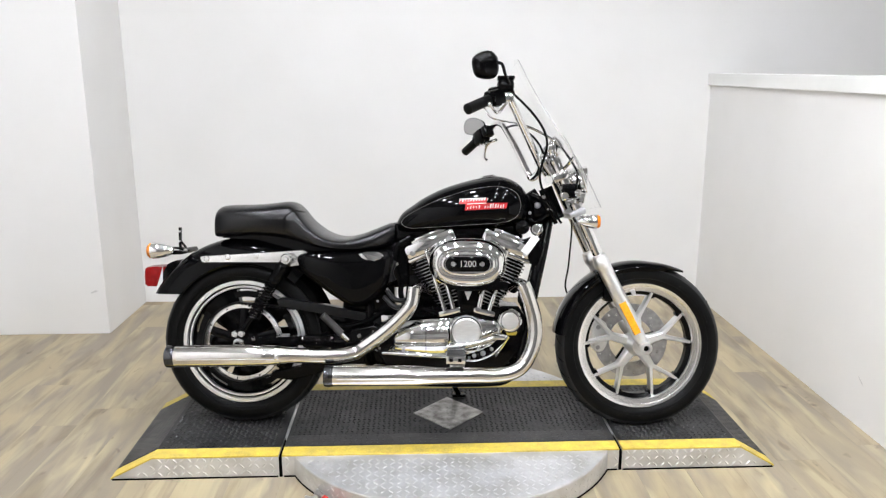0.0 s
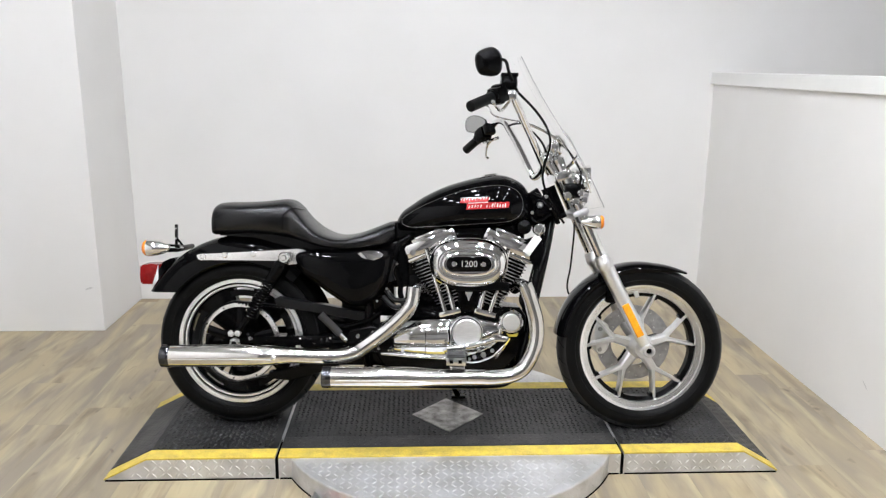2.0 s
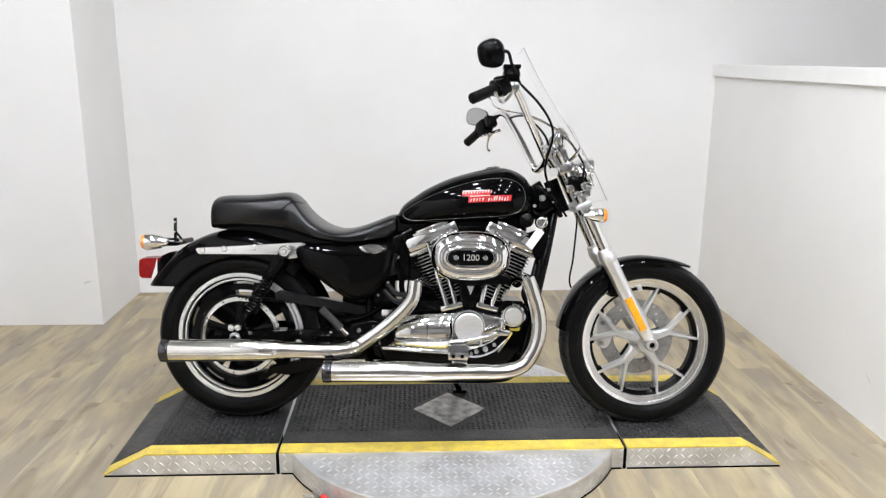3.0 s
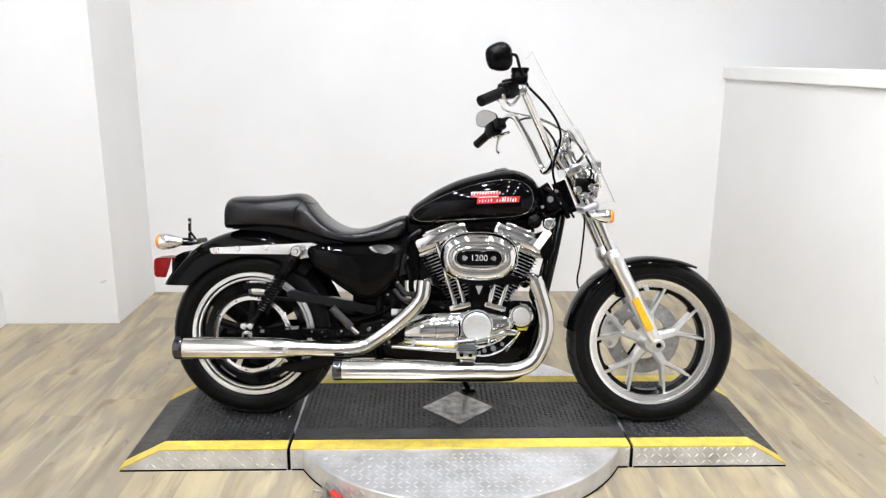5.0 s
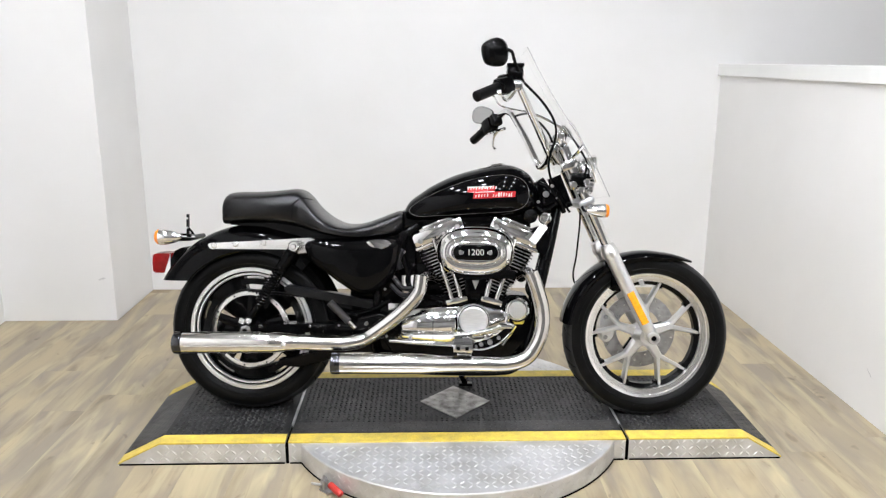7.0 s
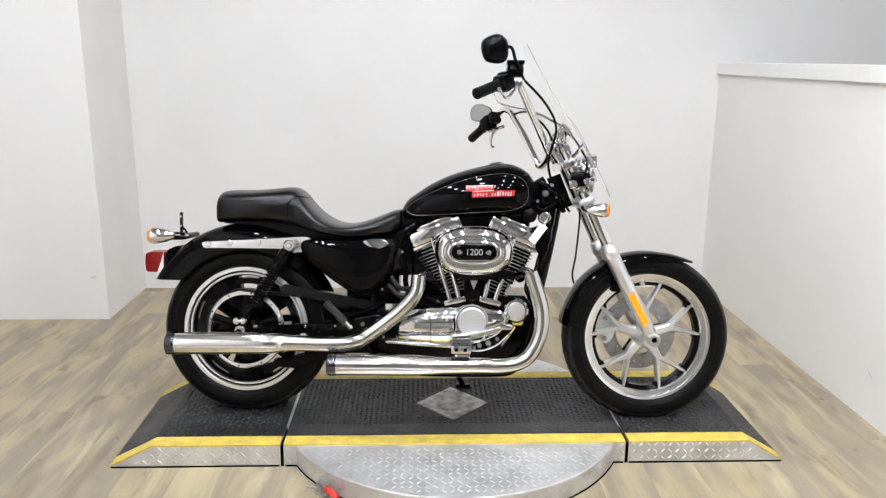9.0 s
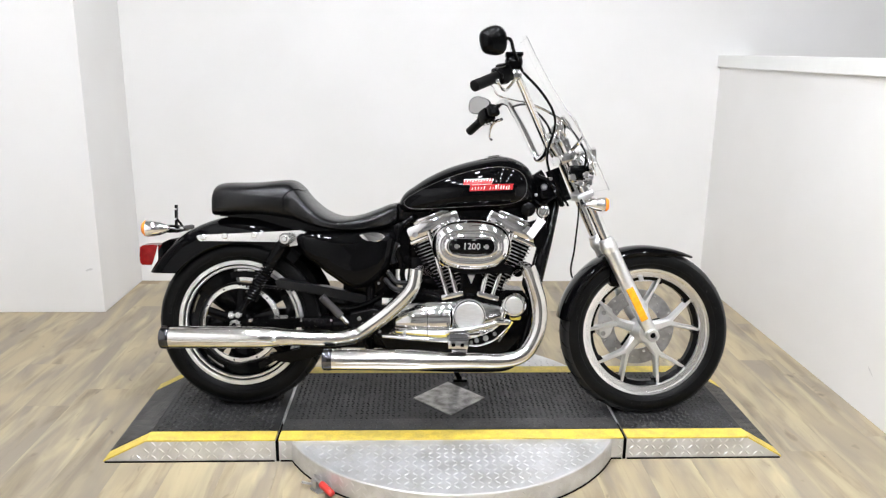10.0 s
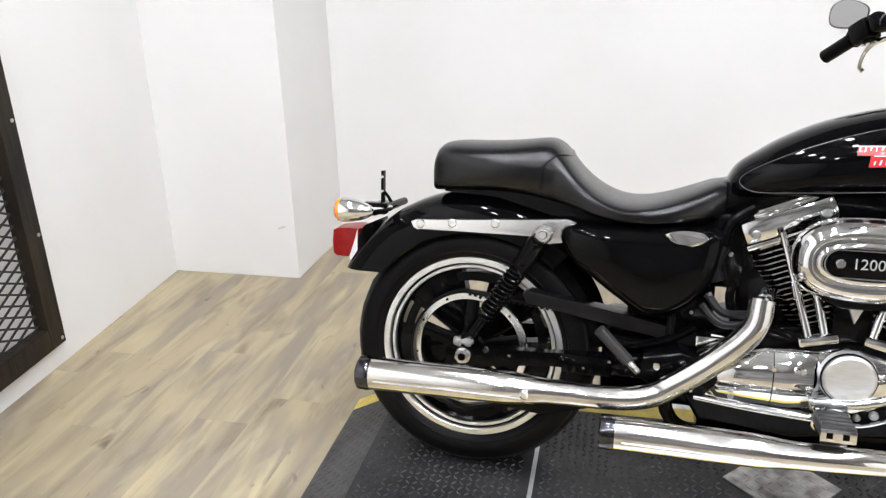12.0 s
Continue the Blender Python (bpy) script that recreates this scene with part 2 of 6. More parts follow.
def prism(bm, outline, y0, y1, bevel=0.0, m=None):
    """An outline in x and z, given thickness along y, its rim rounded."""
    a = [bm.verts.new((x, y0, z)) for x, z in outline]
    b = [bm.verts.new((x, y1, z)) for x, z in outline]
    n = len(a)
    f0, f1 = bm.faces.new(a), bm.faces.new(b[::-1])
    for k in range(n):
        bm.faces.new((a[k], b[k], b[(k + 1) % n], a[(k + 1) % n]))
    if bevel:
        es = list(f0.edges) + list(f1.edges)
        bmesh.ops.bevel(bm, geom=es, offset=bevel, segments=3, profile=0.6, affect="EDGES")
    if m is not None:
        bmesh.ops.transform(bm, matrix=m, verts=bm.verts[:])
    return bm


def ring_outline(pts, per=6):
    """A closed smooth outline through 2D points."""
    n = len(pts)
    out = []
    for i in range(n):
        a, b, c, d = (Vector(pts[(i + k) % n]) for k in (-1, 0, 1, 2))
        for k in range(per):
            t = k / per
            out.append(tuple(0.5 * (2 * b + (c - a) * t + (2 * a - 5 * b + 4 * c - d) * t * t + (3 * b - a - 3 * c + d) * t ** 3)))
    return out


def aim(p, q):
    """A frame at p whose z axis points to q."""
    d = Vector(q) - Vector(p)
    return Matrix.Translation(p) @ d.to_track_quat("Z", "Y").to_matrix().to_4x4()


def axis_y(x, z, y=0.0):
    """A frame at (x, y, z) whose z axis is the machine's width, towards its right-hand side."""
    return Matrix.Translation((x, y, z)) @ Matrix.Rotation(radians(90), 4, "X")


def thing(name, label, category, m=None, group="", kind=""):
    ob = new(name)
    ob.empty_display_size = 0.1
    if m is not None:
        ob.matrix_basis = m
    return tagged(ob, label, category, group, kind)


def structure(name, bm, mat, label):
    ob = part(name, bm, mat, smooth=False)
    return tagged(ob, label, name.split("_")[0], kind="structure")


# ---- the room ----
LEFT, RIGHT, BACK, PILLAR_X, PILLAR_Y = -2.384, 1.666, 1.825, -1.776, 1.243
CEILING, LEDGE = 3.3, 1.375
FAR_X, FAR_Y = 5.2, -6.5
structure("wall_north", box(bmesh.new(), (LEFT - 0.15, BACK, 0), (FAR_X, BACK + 0.15, CEILING)), WALL, "smooth white painted wall behind the machine")
WEST = Matrix.Translation((LEFT, PILLAR_Y, 0)) @ Matrix.Rotation(math.atan(0.071), 4, "Z")
structure("wall_west", box(bmesh.new(), (-0.15, -8.2, 0), (0.0, 0.5, CEILING), WEST), WALL, "white painted wall with a steel mesh panel")
structure("pillar", box(bmesh.new(), (LEFT, PILLAR_Y, 0), (PILLAR_X, BACK, CEILING), bevel=0.004), WALL, "square white painted pillar in the corner")
structure("wall_east", box(bmesh.new(), (RIGHT, -2.6, 0), (RIGHT + 0.14, BACK, LEDGE - 0.068)), WALL, "white half-height partition wall with scuff marks")
structure("trim_ledge", box(bmesh.new(), (RIGHT - 0.02, -2.6, LEDGE - 0.068), (RIGHT + 0.16, BACK, LEDGE), bevel=0.004), TRIM, "white painted cap board on the partition wall")
# far walls close the room; their dark blotches only shape reflections
structure("wall_far_east", box(bmesh.new(), (FAR_X, FAR_Y, 0), (FAR_X + 0.15, BACK + 0.15, CEILING)), FAR, "grey showroom wall, dark blotches added for chrome reflections")
structure("wall_south", box(bmesh.new(), (LEFT - 0.15, FAR_Y - 0.15, 0), (FAR_X + 0.15, FAR_Y, CEILING)), FAR, "grey showroom wall, dark blotches added for chrome reflections")
structure("ceiling", box(bmesh.new(), (LEFT - 0.15, FAR_Y - 0.15, CEILING), (FAR_X + 0.15, BACK + 0.15, CEILING + 0.12)), CEIL, "unseen ceiling, its grey set to dim reflections and bounce")
floor = structure("floor", box(bmesh.new(), (LEFT - 0.15, FAR_Y - 0.15, -0.12), (FAR_X + 0.15, BACK + 0.15, -0.0018)), SUBFLOOR, "beige oak vinyl plank floor")


def ceiling_light():
    t = thing("ceiling_light", "white LED strip light under the ceiling", "ceiling light", group="ceiling lights")
    bm = box(bmesh.new(), (-0.065, -0.18, -0.045), (0.065, 0.18, 0.0), bevel=0.006)
    part("housing", bm, TRIM, t, smooth=False)
    part("diffuser", box(bmesh.new(), (-0.05, -0.15, -0.075), (0.05, 0.15, -0.0455), bevel=0.01), glow_material("led_strip", (0.895, 0.92, 0.985), LAMP), t, "glowing diffuser")
    return t


lamp = ceiling_light()
spots = [(-1.3, -0.4), (-0.4, -0.4), (0.5, -0.4), (1.4, -0.4), (-1.3, -1.5), (-0.4, -1.5), (0.5, -1.5), (1.4, -1.5), (-1.3, -2.7), (-0.4, -2.7), (0.5, -2.7), (1.4, -2.7), (3.2, -1.6), (-1.1, -4.0), (0.2, -4.0), (1.5, -4.0)]
lamp.matrix_basis = pose(*spots[0], CEILING)
for sx, sy in spots[1:]:
    copy_thing(lamp, pose(sx, sy, CEILING))


# ---- the turntable with its ramps ----
DECK, FRONT, REAR = 0.084, -0.315, 0.305
BEND_L, BEND_R, TIP_L, TIP_R, GAP_L, GAP_R = -1.035, 1.055, -1.184, 1.182, -0.59, 0.62
DISC_X, DISC_Y, DISC_R = 0.017, -0.02, 0.63


def lug(bm, x, y, z, a, long, wide, high, m=None):
    """One raised tread bar, pointed at both ends."""
    c, s = math.cos(a), math.sin(a)

    def at(u, v, h):
        p = Vector((x + u * c - v * s, y + u * s + v * c, z + h))
        return bm.verts.new(m @ p if m is not None else p)
    ends = at(-long, 0, 0), at(long, 0, 0)
    sides = at(0, -wide, 0), at(0, wide, 0)
    t0, t1 = at(-long * 0.6, 0, high), at(long * 0.6, 0, high)
    for f in ((ends[0], sides[0], t0), (sides[0], t1, t0), (sides[0], ends[1], t1), (ends[1], sides[1], t1), (sides[1], t0, t1), (sides[1], ends[0], t0)):
        bm.faces.new(f)


def lugs(inside, x0, x1, y0, y1, z, pitch, long, wide, high, m=None):
    bm = bmesh.new()
    k, y = 0, y0 + pitch / 2
    while y < y1:
        i, x = 0, x0 + pitch / 2
        while x < x1:
            if inside(x, y):
                lug(bm, x, y, z, radians(45 if (i + k) % 2 else -45), long, wide, high, m)
            x += pitch
            i += 1
        y += pitch
        k += 1
    return bm


ramp = thing("motorcycle_turntable", "black rubber and aluminium motorcycle turntable with yellow edges", "turntable")

# turning disc of tread plate
disc = part("disc", lathe(bmesh.new(), [(0.0001, 0.0), (DISC_R - 0.004, 0.0), (DISC_R, 0.004), (DISC_R, DECK - 0.012), (DISC_R - 0.003, DECK - 0.008), (0.0001, DECK - 0.008)],
                          Matrix.Translation((DISC_X, DISC_Y, 0)), 96), PLATE, ramp, "silver tread plate disc")


def on_disc(x, y):
    return math.hypot(x - DISC_X, y - DISC_Y) < DISC_R - 0.02 and (y < FRONT - 0.015 or y > REAR + 0.015)


part("tread_pattern", lugs(on_disc, -0.7, 0.7, -0.7, 0.7, DECK - 0.0085, 0.026, 0.0125, 0.0040, 0.0024), LUG, disc, kind="stuff")
bm = bmesh.new()
for k in range(-34, 35):
    a = radians(270 + k * 2.1)
    for h in (0.02, 0.045):
        p = Vector((DISC_X + DISC_R * math.cos(a), DISC_Y + DISC_R * math.sin(a), h + 0.012 * (k % 2)))
        if p.y < FRONT - 0.02:
            frm = Matrix.Translation(p) @ Matrix.Rotation(a, 4, "Z") @ Matrix.Rotation(radians(90), 4, "Y")
            lug(bm, 0, 0, -0.0005, radians(45 if k % 2 else -45), 0.011, 0.0036, 0.0016, frm)
part("rim_pattern", bm, PLATE, disc, kind="stuff")


def deck_section(name, outline, label):
    """A plate box whose side outline (x, z) is given; its top carries the mat and the yellow edges."""
    bm = bmesh.new()
    a = [bm.verts.new((x, FRONT, z)) for x, z in outline]
    b = [bm.verts.new((x, REAR, z)) for x, z in outline]
    n = len(a)
    bm.faces.new(a), bm.faces.new(b[::-1])
    for k in range(n):
        bm.faces.new((a[k], b[k], b[(k + 1) % n], a[(k + 1) % n]))
    return part(name, bm, PLATE, ramp, label, smooth=False)


def sheet(name, top, y0, y1, thick, mat, parent, label=""):
    """A covering sheet that follows the top line of a section."""
    bm = bmesh.new()
    rows = [[bm.verts.new((x, y, z + h)) for y, h in ((y0, 0.0005), (y0, thick), (y1, thick), (y1, 0.0005))] for x, z in top]
    for p, q in zip(rows, rows[1:]):
        for k in range(4):
            bm.faces.new((p[k], p[(k + 1) % 4], q[(k + 1) % 4], q[k]))
    bm.faces.new(rows[0]), bm.faces.new(rows[-1][::-1])
    return part(name, bm, mat, parent, label, smooth=False)


E0 = 0.006
SECTIONS = (
    ("approach_ramp", [(TIP_L, 0.0), (TIP_L, 0.003), (BEND_L, DECK - E0), (GAP_L - 0.006, DECK - E0), (GAP_L - 0.006, 0.0)]),
    ("deck", [(GAP_L + 0.006, 0.0), (GAP_L + 0.006, DECK - E0), (GAP_R - 0.006, DECK - E0), (GAP_R - 0.006, 0.0)]),
    ("departure_ramp", [(GAP_R + 0.006, 0.0), (GAP_R + 0.006, DECK - E0), (BEND_R, DECK - E0), (TIP_R, 0.003), (TIP_R, 0.0)]),
)
for sname, outline in SECTIONS:
    sec = deck_section(sname, outline, "aluminium tread plate sides")
    top = outline[1:-1]
    mat_part = sheet("mat", top, FRONT + 0.062, REAR - 0.062, 0.0055, TREAD, sec, "black rubber tread mat")
    for yy0, yy1 in ((FRONT - 0.001, FRONT + 0.0615), (REAR - 0.0615, REAR + 0.001)):
        sheet("yellow_edge", top, yy0, yy1, 0.0058, YELLOW, sec, "worn yellow safety stripe")
    # raised bars of the mat, on the level part and on the slope
    flat0, flat1 = max(BEND_L, outline[1][0]) + 0.01, min(BEND_R, outline[-2][0]) - 0.01

    def on_mat(x, y, centre=(sname == "deck")):
        if centre and (y < -0.165 or abs(x - 0.017) / 0.155 + abs(y) / 0.162 < 1.05):
            return False
        return True
    part("tread_pattern", lugs(on_mat, flat0, flat1, FRONT + 0.064, REAR - 0.064, DECK - 0.001, 0.0195, 0.0092, 0.0036, 0.0034), TREAD_BAR, sec, kind="stuff")
    if sname != "deck":
        a, b = ((TIP_L, 0.003), (BEND_L, DECK - E0)) if sname == "approach_ramp" else ((TIP_R, 0.003), (BEND_R, DECK - E0))
        slope = sheet("slope_cover", sorted((a, b)), FRONT + 0.066, REAR - 0.066, 0.0068, DIRTY, sec, "worn smooth rubber slope")
        (xa, za), (xb, zb) = sorted((a, b))
        tilt_frame = Matrix.Translation((xa, 0, za + 0.0066)) @ Matrix.Rotation(-math.atan2(zb - za, xb - xa), 4, "Y")
        part("tread_pattern", lugs(lambda x, y: True, 0.01, math.hypot(xb - xa, zb - za) - 0.004, FRONT + 0.068, REAR - 0.068, 0.0, 0.0195, 0.0105, 0.0034, 0.0012, tilt_frame), DIRTY, slope, kind="stuff")
    # raised bars of the bright side plates
    frm = Matrix.Translation((0, FRONT, 0)) @ Matrix.Rotation(radians(90), 4, "X")

    def on_side(x, y, o=outline):
        if sname == "deck" and math.hypot(x - DISC_X, FRONT - DISC_Y) < DISC_R + 0.01:
            return False
        if x < BEND_L + 0.01:
            return y < (x - TIP_L) / (BEND_L - TIP_L) * DECK - 0.024
        if x > BEND_R - 0.01:
            return y < (TIP_R - x) / (TIP_R - BEND_R) * DECK - 0.024
        return True
    part("side_pattern", lugs(on_side, outline[0][0] + 0.005, outline[-1][0] - 0.005, 0.006, DECK - 0.008, -0.0003, 0.026, 0.0120, 0.0042, 0.0026, frm), PLATE, sec, kind="stuff")

    # black strip painted as the shade in the gap between plate edge and floor
    part("base_strip", box(bmesh.new(), (outline[0][0] + 0.004, FRONT - 0.0022, 0.0), (outline[-1][0] - 0.004, FRONT + 0.01, 0.0055)), MATTE, sec, "black strip standing in for shade under the edge", smooth=False)
    if sname == "deck":
        band = sheet("smooth_band", top, FRONT + 0.066, -0.168, 0.0068, DIRTY, sec, "worn smooth rubber band")
        part("tread_pattern", lugs(lambda x, y: True, flat0, flat1, FRONT + 0.068, -0.170, DECK + 0.0006, 0.0195, 0.0092, 0.0034, 0.0012), DIRTY, band, kind="stuff")
# the same painted contact shade, round the foot of the disc
part("base_strip", lathe(bmesh.new(), [(DISC_R - 0.01, 0.0), (DISC_R + 0.002, 0.0), (DISC_R + 0.002, 0.0055), (DISC_R - 0.01, 0.0055)], Matrix.Translation((DISC_X, DISC_Y, 0)), 96), MATTE, disc, "black strip standing in for shade under the edge")
# black strips added in the open gaps to stand in for their shade
for gx in (GAP_L, GAP_R):
    part("joint_seal", box(bmesh.new(), (gx - 0.0055, FRONT + 0.001, 0.0), (gx + 0.0055, REAR - 0.001, DECK - 0.010)), MATTE, ramp, "black strip standing in for shade between the deck sections", smooth=False)

# the bright diamond set into the mat
diamond = part("diamond_inlay", prism(bmesh.new(), [(-0.138, 0.0), (0.0, -0.146), (0.138, 0.0), (0.0, 0.146)], DECK - 0.003, DECK + 0.003), STAINED, ramp, "bare metal diamond plate", smooth=False)
diamond.data.transform(Matrix(((1, 0, 0, 0.017), (0, 0, 1, 0.0), (0, 1, 0, 0.0), (0, 0, 0, 1))))
diamond.data.flip_normals()
part("tread_pattern", lugs(lambda x, y: abs(x - 0.017) / 0.138 + abs(y) / 0.146 < 0.9, -0.13, 0.16, -0.15, 0.15, DECK + 0.0025, 0.026, 0.011, 0.0035, 0.0016), STAINED, diamond, kind="stuff")


# ---- the motorcycle; its own x points ahead, y to its left, z up ----
bike = thing("motorcycle", "black cruiser motorcycle with chrome engine leaning on its stand", "motorcycle")
bike.matrix_basis = Matrix.Translation((-0.007, -0.044, 0.084)) @ Matrix.Rotation(radians(-3.5), 4, "Z") @ Matrix.Rotation(radians(-10.0), 4, "X")
FWX, FWZ, RWX, RWZ = 0.750, 0.303, -0.748, 0.306


def bolt(x, y, z, r, parent, mat=None, out=0.006):
    """A domed bolt head that faces the right-hand side."""
    bm = lathe(bmesh.new(), [(r, 0.0), (r, out * 0.5), (r * 0.75, out), (0.0001, out)], axis_y(x, z, y), 12)
    return part("bolt", bm, mat or CHROME, parent)


def bar(bm, p, q, r, segs=14):
    return tube(bm, [p, q], r, segs)


# wheels
def tyre(cx, cz, outer, inner, half):
    near = [(inner - 0.004, 0.62), (inner + 0.004, 0.80), (inner + 0.013, 0.90), (inner + 0.028, 0.99), (inner + 0.040, 1.0), (outer - 0.022, 0.95), (outer - 0.013, 0.84), (outer - 0.006, 0.64), (outer - 0.002, 0.38), (outer, 0.14)]
    prof = [(r, -half * h) for r, h in near] + [(r, half * h) for r, h in near[::-1]]
    bm = lathe(bmesh.new(), prof, axis_y(cx, cz), 96)
    # moulded marks round the side wall, too small to read
    marks = random.Random(11)
    for s in (-1, 1):
        for a0 in (20, 140, 260):
            for k in range(16):
                if marks.random() < 0.2:
                    continue
                a = radians(a0 + 2.6 * k)
                r0 = inner + 0.030
                m = axis_y(cx, cz) @ Matrix.Rotation(a, 4, "Z")
                box(bm, (r0, -0.0035, s * half * 0.985 - 0.001), (r0 + 0.011 * marks.uniform(0.7, 1), 0.0022, s * half * 0.985 + 0.0014), m)
    # fine moulded ring on the side wall and slanted tread grooves as thin raised edges
    for s in (-1, 1):
        lathe(bm, [(inner + 0.020, s * half * 0.955), (inner + 0.0215, s * half * 0.985), (inner + 0.023, s * half * 0.972)], axis_y(cx, cz), 96)
    return bm


def tread_groove(cx, cz, outer, half, count):
    bm = bmesh.new()
    for k in range(count):
        for s in (-1, 1):
            a0 = 2 * math.pi * (k + (0.5 if s > 0 else 0)) / count
            pts = []
            for u in (0.0, 0.33, 0.66, 1.0):
                r = outer - 0.0006 - 0.020 * max(0, u - 0.1) ** 2
                a = a0 + 0.10 * u
                h = s * half * (0.12 + 0.78 * u)
                pts.append(axis_y(cx, cz) @ Vector((r * math.cos(a), r * math.sin(a), h)))
            tube(bm, pts, 0.0017, 5, 2, caps=False)
    return bm


def rim(cx, cz, lip, half, depth):
    prof = [(lip - 0.004, -half), (lip, -half + 0.003), (lip - 0.010, -half * 0.5), (lip - depth, -half * 0.3), (lip - depth, half * 0.3), (lip - 0.010, half * 0.5), (lip, half - 0.003), (lip - 0.004, half),
            (lip - 0.013, half - 0.001), (lip - 0.016, half - 0.007), (lip - 0.024, half - 0.010), (lip - 0.027, half - 0.016), (lip - depth - 0.006, half * 0.36), (lip - depth - 0.006, -half * 0.36),
            (lip - 0.027, -half + 0.016), (lip - 0.024, -half + 0.010), (lip - 0.016, -half + 0.007), (lip - 0.013, -half + 0.001), (lip - 0.004, -half)]
    return lathe(bmesh.new(), prof, axis_y(cx, cz), 96)


def flat_bar(bm, m, r0, r1, w0, w1, a, t0, t1):
    """A tapering cast spoke from radius r0 to r1 at angle a, between heights t0 and t1."""
    c, s = math.cos(a), math.sin(a)

    def ring(r, w):
        return [m @ Vector((r * c - v * s, r * s + v * c, h)) for v, h in ((-w, t0), (w, t0), (w, t1 * 0.8 + t0 * 0.2), (w * 0.6, t1), (-w * 0.6, t1), (-w, t1 * 0.8 + t0 * 0.2))]
    loft(bm, [ring(r0, w0), ring((r0 + r1) / 2, (w0 + w1) / 2 * 0.94), ring(r1, w1)])


fwheel = part("front_wheel", lathe(bmesh.new(), [(0.012, -0.07), (0.034, -0.07), (0.040, -0.045), (0.046, -0.02), (0.046, 0.02), (0.040, 0.045), (0.034, 0.07), (0.012, 0.07)], axis_y(FWX, FWZ), 40), ALU, bike, "ten-spoke cast alloy front wheel")
part("tyre", tyre(FWX, FWZ, 0.315, 0.237, 0.061), RUBBER, fwheel, "black rubber tyre")
part("tread", tread_groove(FWX, FWZ, 0.315, 0.061, 30), SATIN, fwheel, kind="stuff")
part("rim", rim(FWX, FWZ, 0.2395, 0.040, 0.041), SATIN, fwheel, "black rim well")
for s in (-1, 1):
    part("rim_lip", lathe(bmesh.new(), [(0.206, s * 0.026), (0.207, s * 0.036), (0.209, s * 0.041), (0.226, s * 0.043), (0.229, s * 0.049), (0.238, s * 0.051), (0.241, s * 0.048), (0.240, s * 0.040), (0.212, s * 0.026), (0.206, s * 0.026)], axis_y(FWX, FWZ), 96), POLISHED, fwheel, "polished alloy rim flange")
mw = axis_y(FWX, FWZ)
for ang in (163, 232, 303, 18, 91):
    bm = bmesh.new()
    flat_bar(bm, mw, 0.030, 0.106, 0.021, 0.0145, radians(ang), -0.016, 0.023)
    for d in (-17.0, 17.0):
        base = mw @ Vector((0.095 * math.cos(radians(ang)), 0.095 * math.sin(radians(ang)), 0))
        tip = mw @ Vector((0.222 * math.cos(radians(ang + d)), 0.222 * math.sin(radians(ang + d)), 0))
        dv = tip - base
        side = Vector((-dv.z, 0, dv.x)).normalized()

        def ring(p, w):
            return [p + side * v + Vector((0, h, 0)) for v, h in ((-w, 0.014), (w, 0.014), (w, -0.016), (w * 0.55, -0.021), (-w * 0.55, -0.021), (-w, -0.016))]
        loft(bm, [ring(base, 0.0095), ring(base + dv * 0.5, 0.0068), ring(tip, 0.0078)])
    part("spoke", bm, ALU, fwheel)
    for d in (-17.0, 17.0):
        bm = bmesh.new()
        flat_bar(bm, mw, 0.186, 0.206, 0.0105, 0.016, radians(ang + d), -0.012, 0.0185)
        part("spoke_root", bm, SATIN, fwheel)
fdisc = part("brake_disc", lathe(bmesh.new(), [(0.088, -0.072), (0.146, -0.072), (0.146, -0.077), (0.088, -0.077), (0.088, -0.072)], axis_y(FWX, FWZ), 72), DISC_STEEL, fwheel, "drilled steel brake disc")
# raised polished rings stand in for the shine at the drilled holes
bm = bmesh.new()
for k in range(30):
    a = 2 * math.pi * k / 30
    r = (0.100, 0.118, 0.134)[k % 3]
    lathe(bm, [(0.0044, 0.0), (0.0042, 0.0007), (0.0024, 0.0007), (0.0022, 0.0)], axis_y(FWX + r * math.cos(a), FWZ + r * math.sin(a), 0.0722), 8)
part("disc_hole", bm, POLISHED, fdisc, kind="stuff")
bm = bmesh.new()
for k in range(5):
    a = 2 * math.pi * k / 5 + 0.3
    flat_bar(bm, axis_y(FWX, FWZ), 0.04, 0.094, 0.012, 0.009, a, -0.070, -0.060)
part("disc_carrier", bm, SATIN, fdisc)
bm = bmesh.new()
prism(bm, ring_outline([(0.60, 0.385), (0.645, 0.375), (0.650, 0.300), (0.628, 0.262), (0.598, 0.270), (0.590, 0.330)], 3), 0.045, 0.105, 0.008)
caliper = part("brake_caliper", bm, ALU, bike, "alloy front brake caliper")
for bz in (0.36, 0.315, 0.28):
    bolt(0.612, 0.045, bz, 0.009, caliper, STEEL)
# the bars are turned a little to the left
STEER = Matrix.Translation((0.742, 0, 0.298)) @ Matrix.Rotation(radians(4.0), 4, "Z") @ Matrix.Scale(0.99, 4) @ Matrix.Translation((-FWX, 0, -FWZ))
fwheel.matrix_basis = STEER
caliper.matrix_basis = STEER

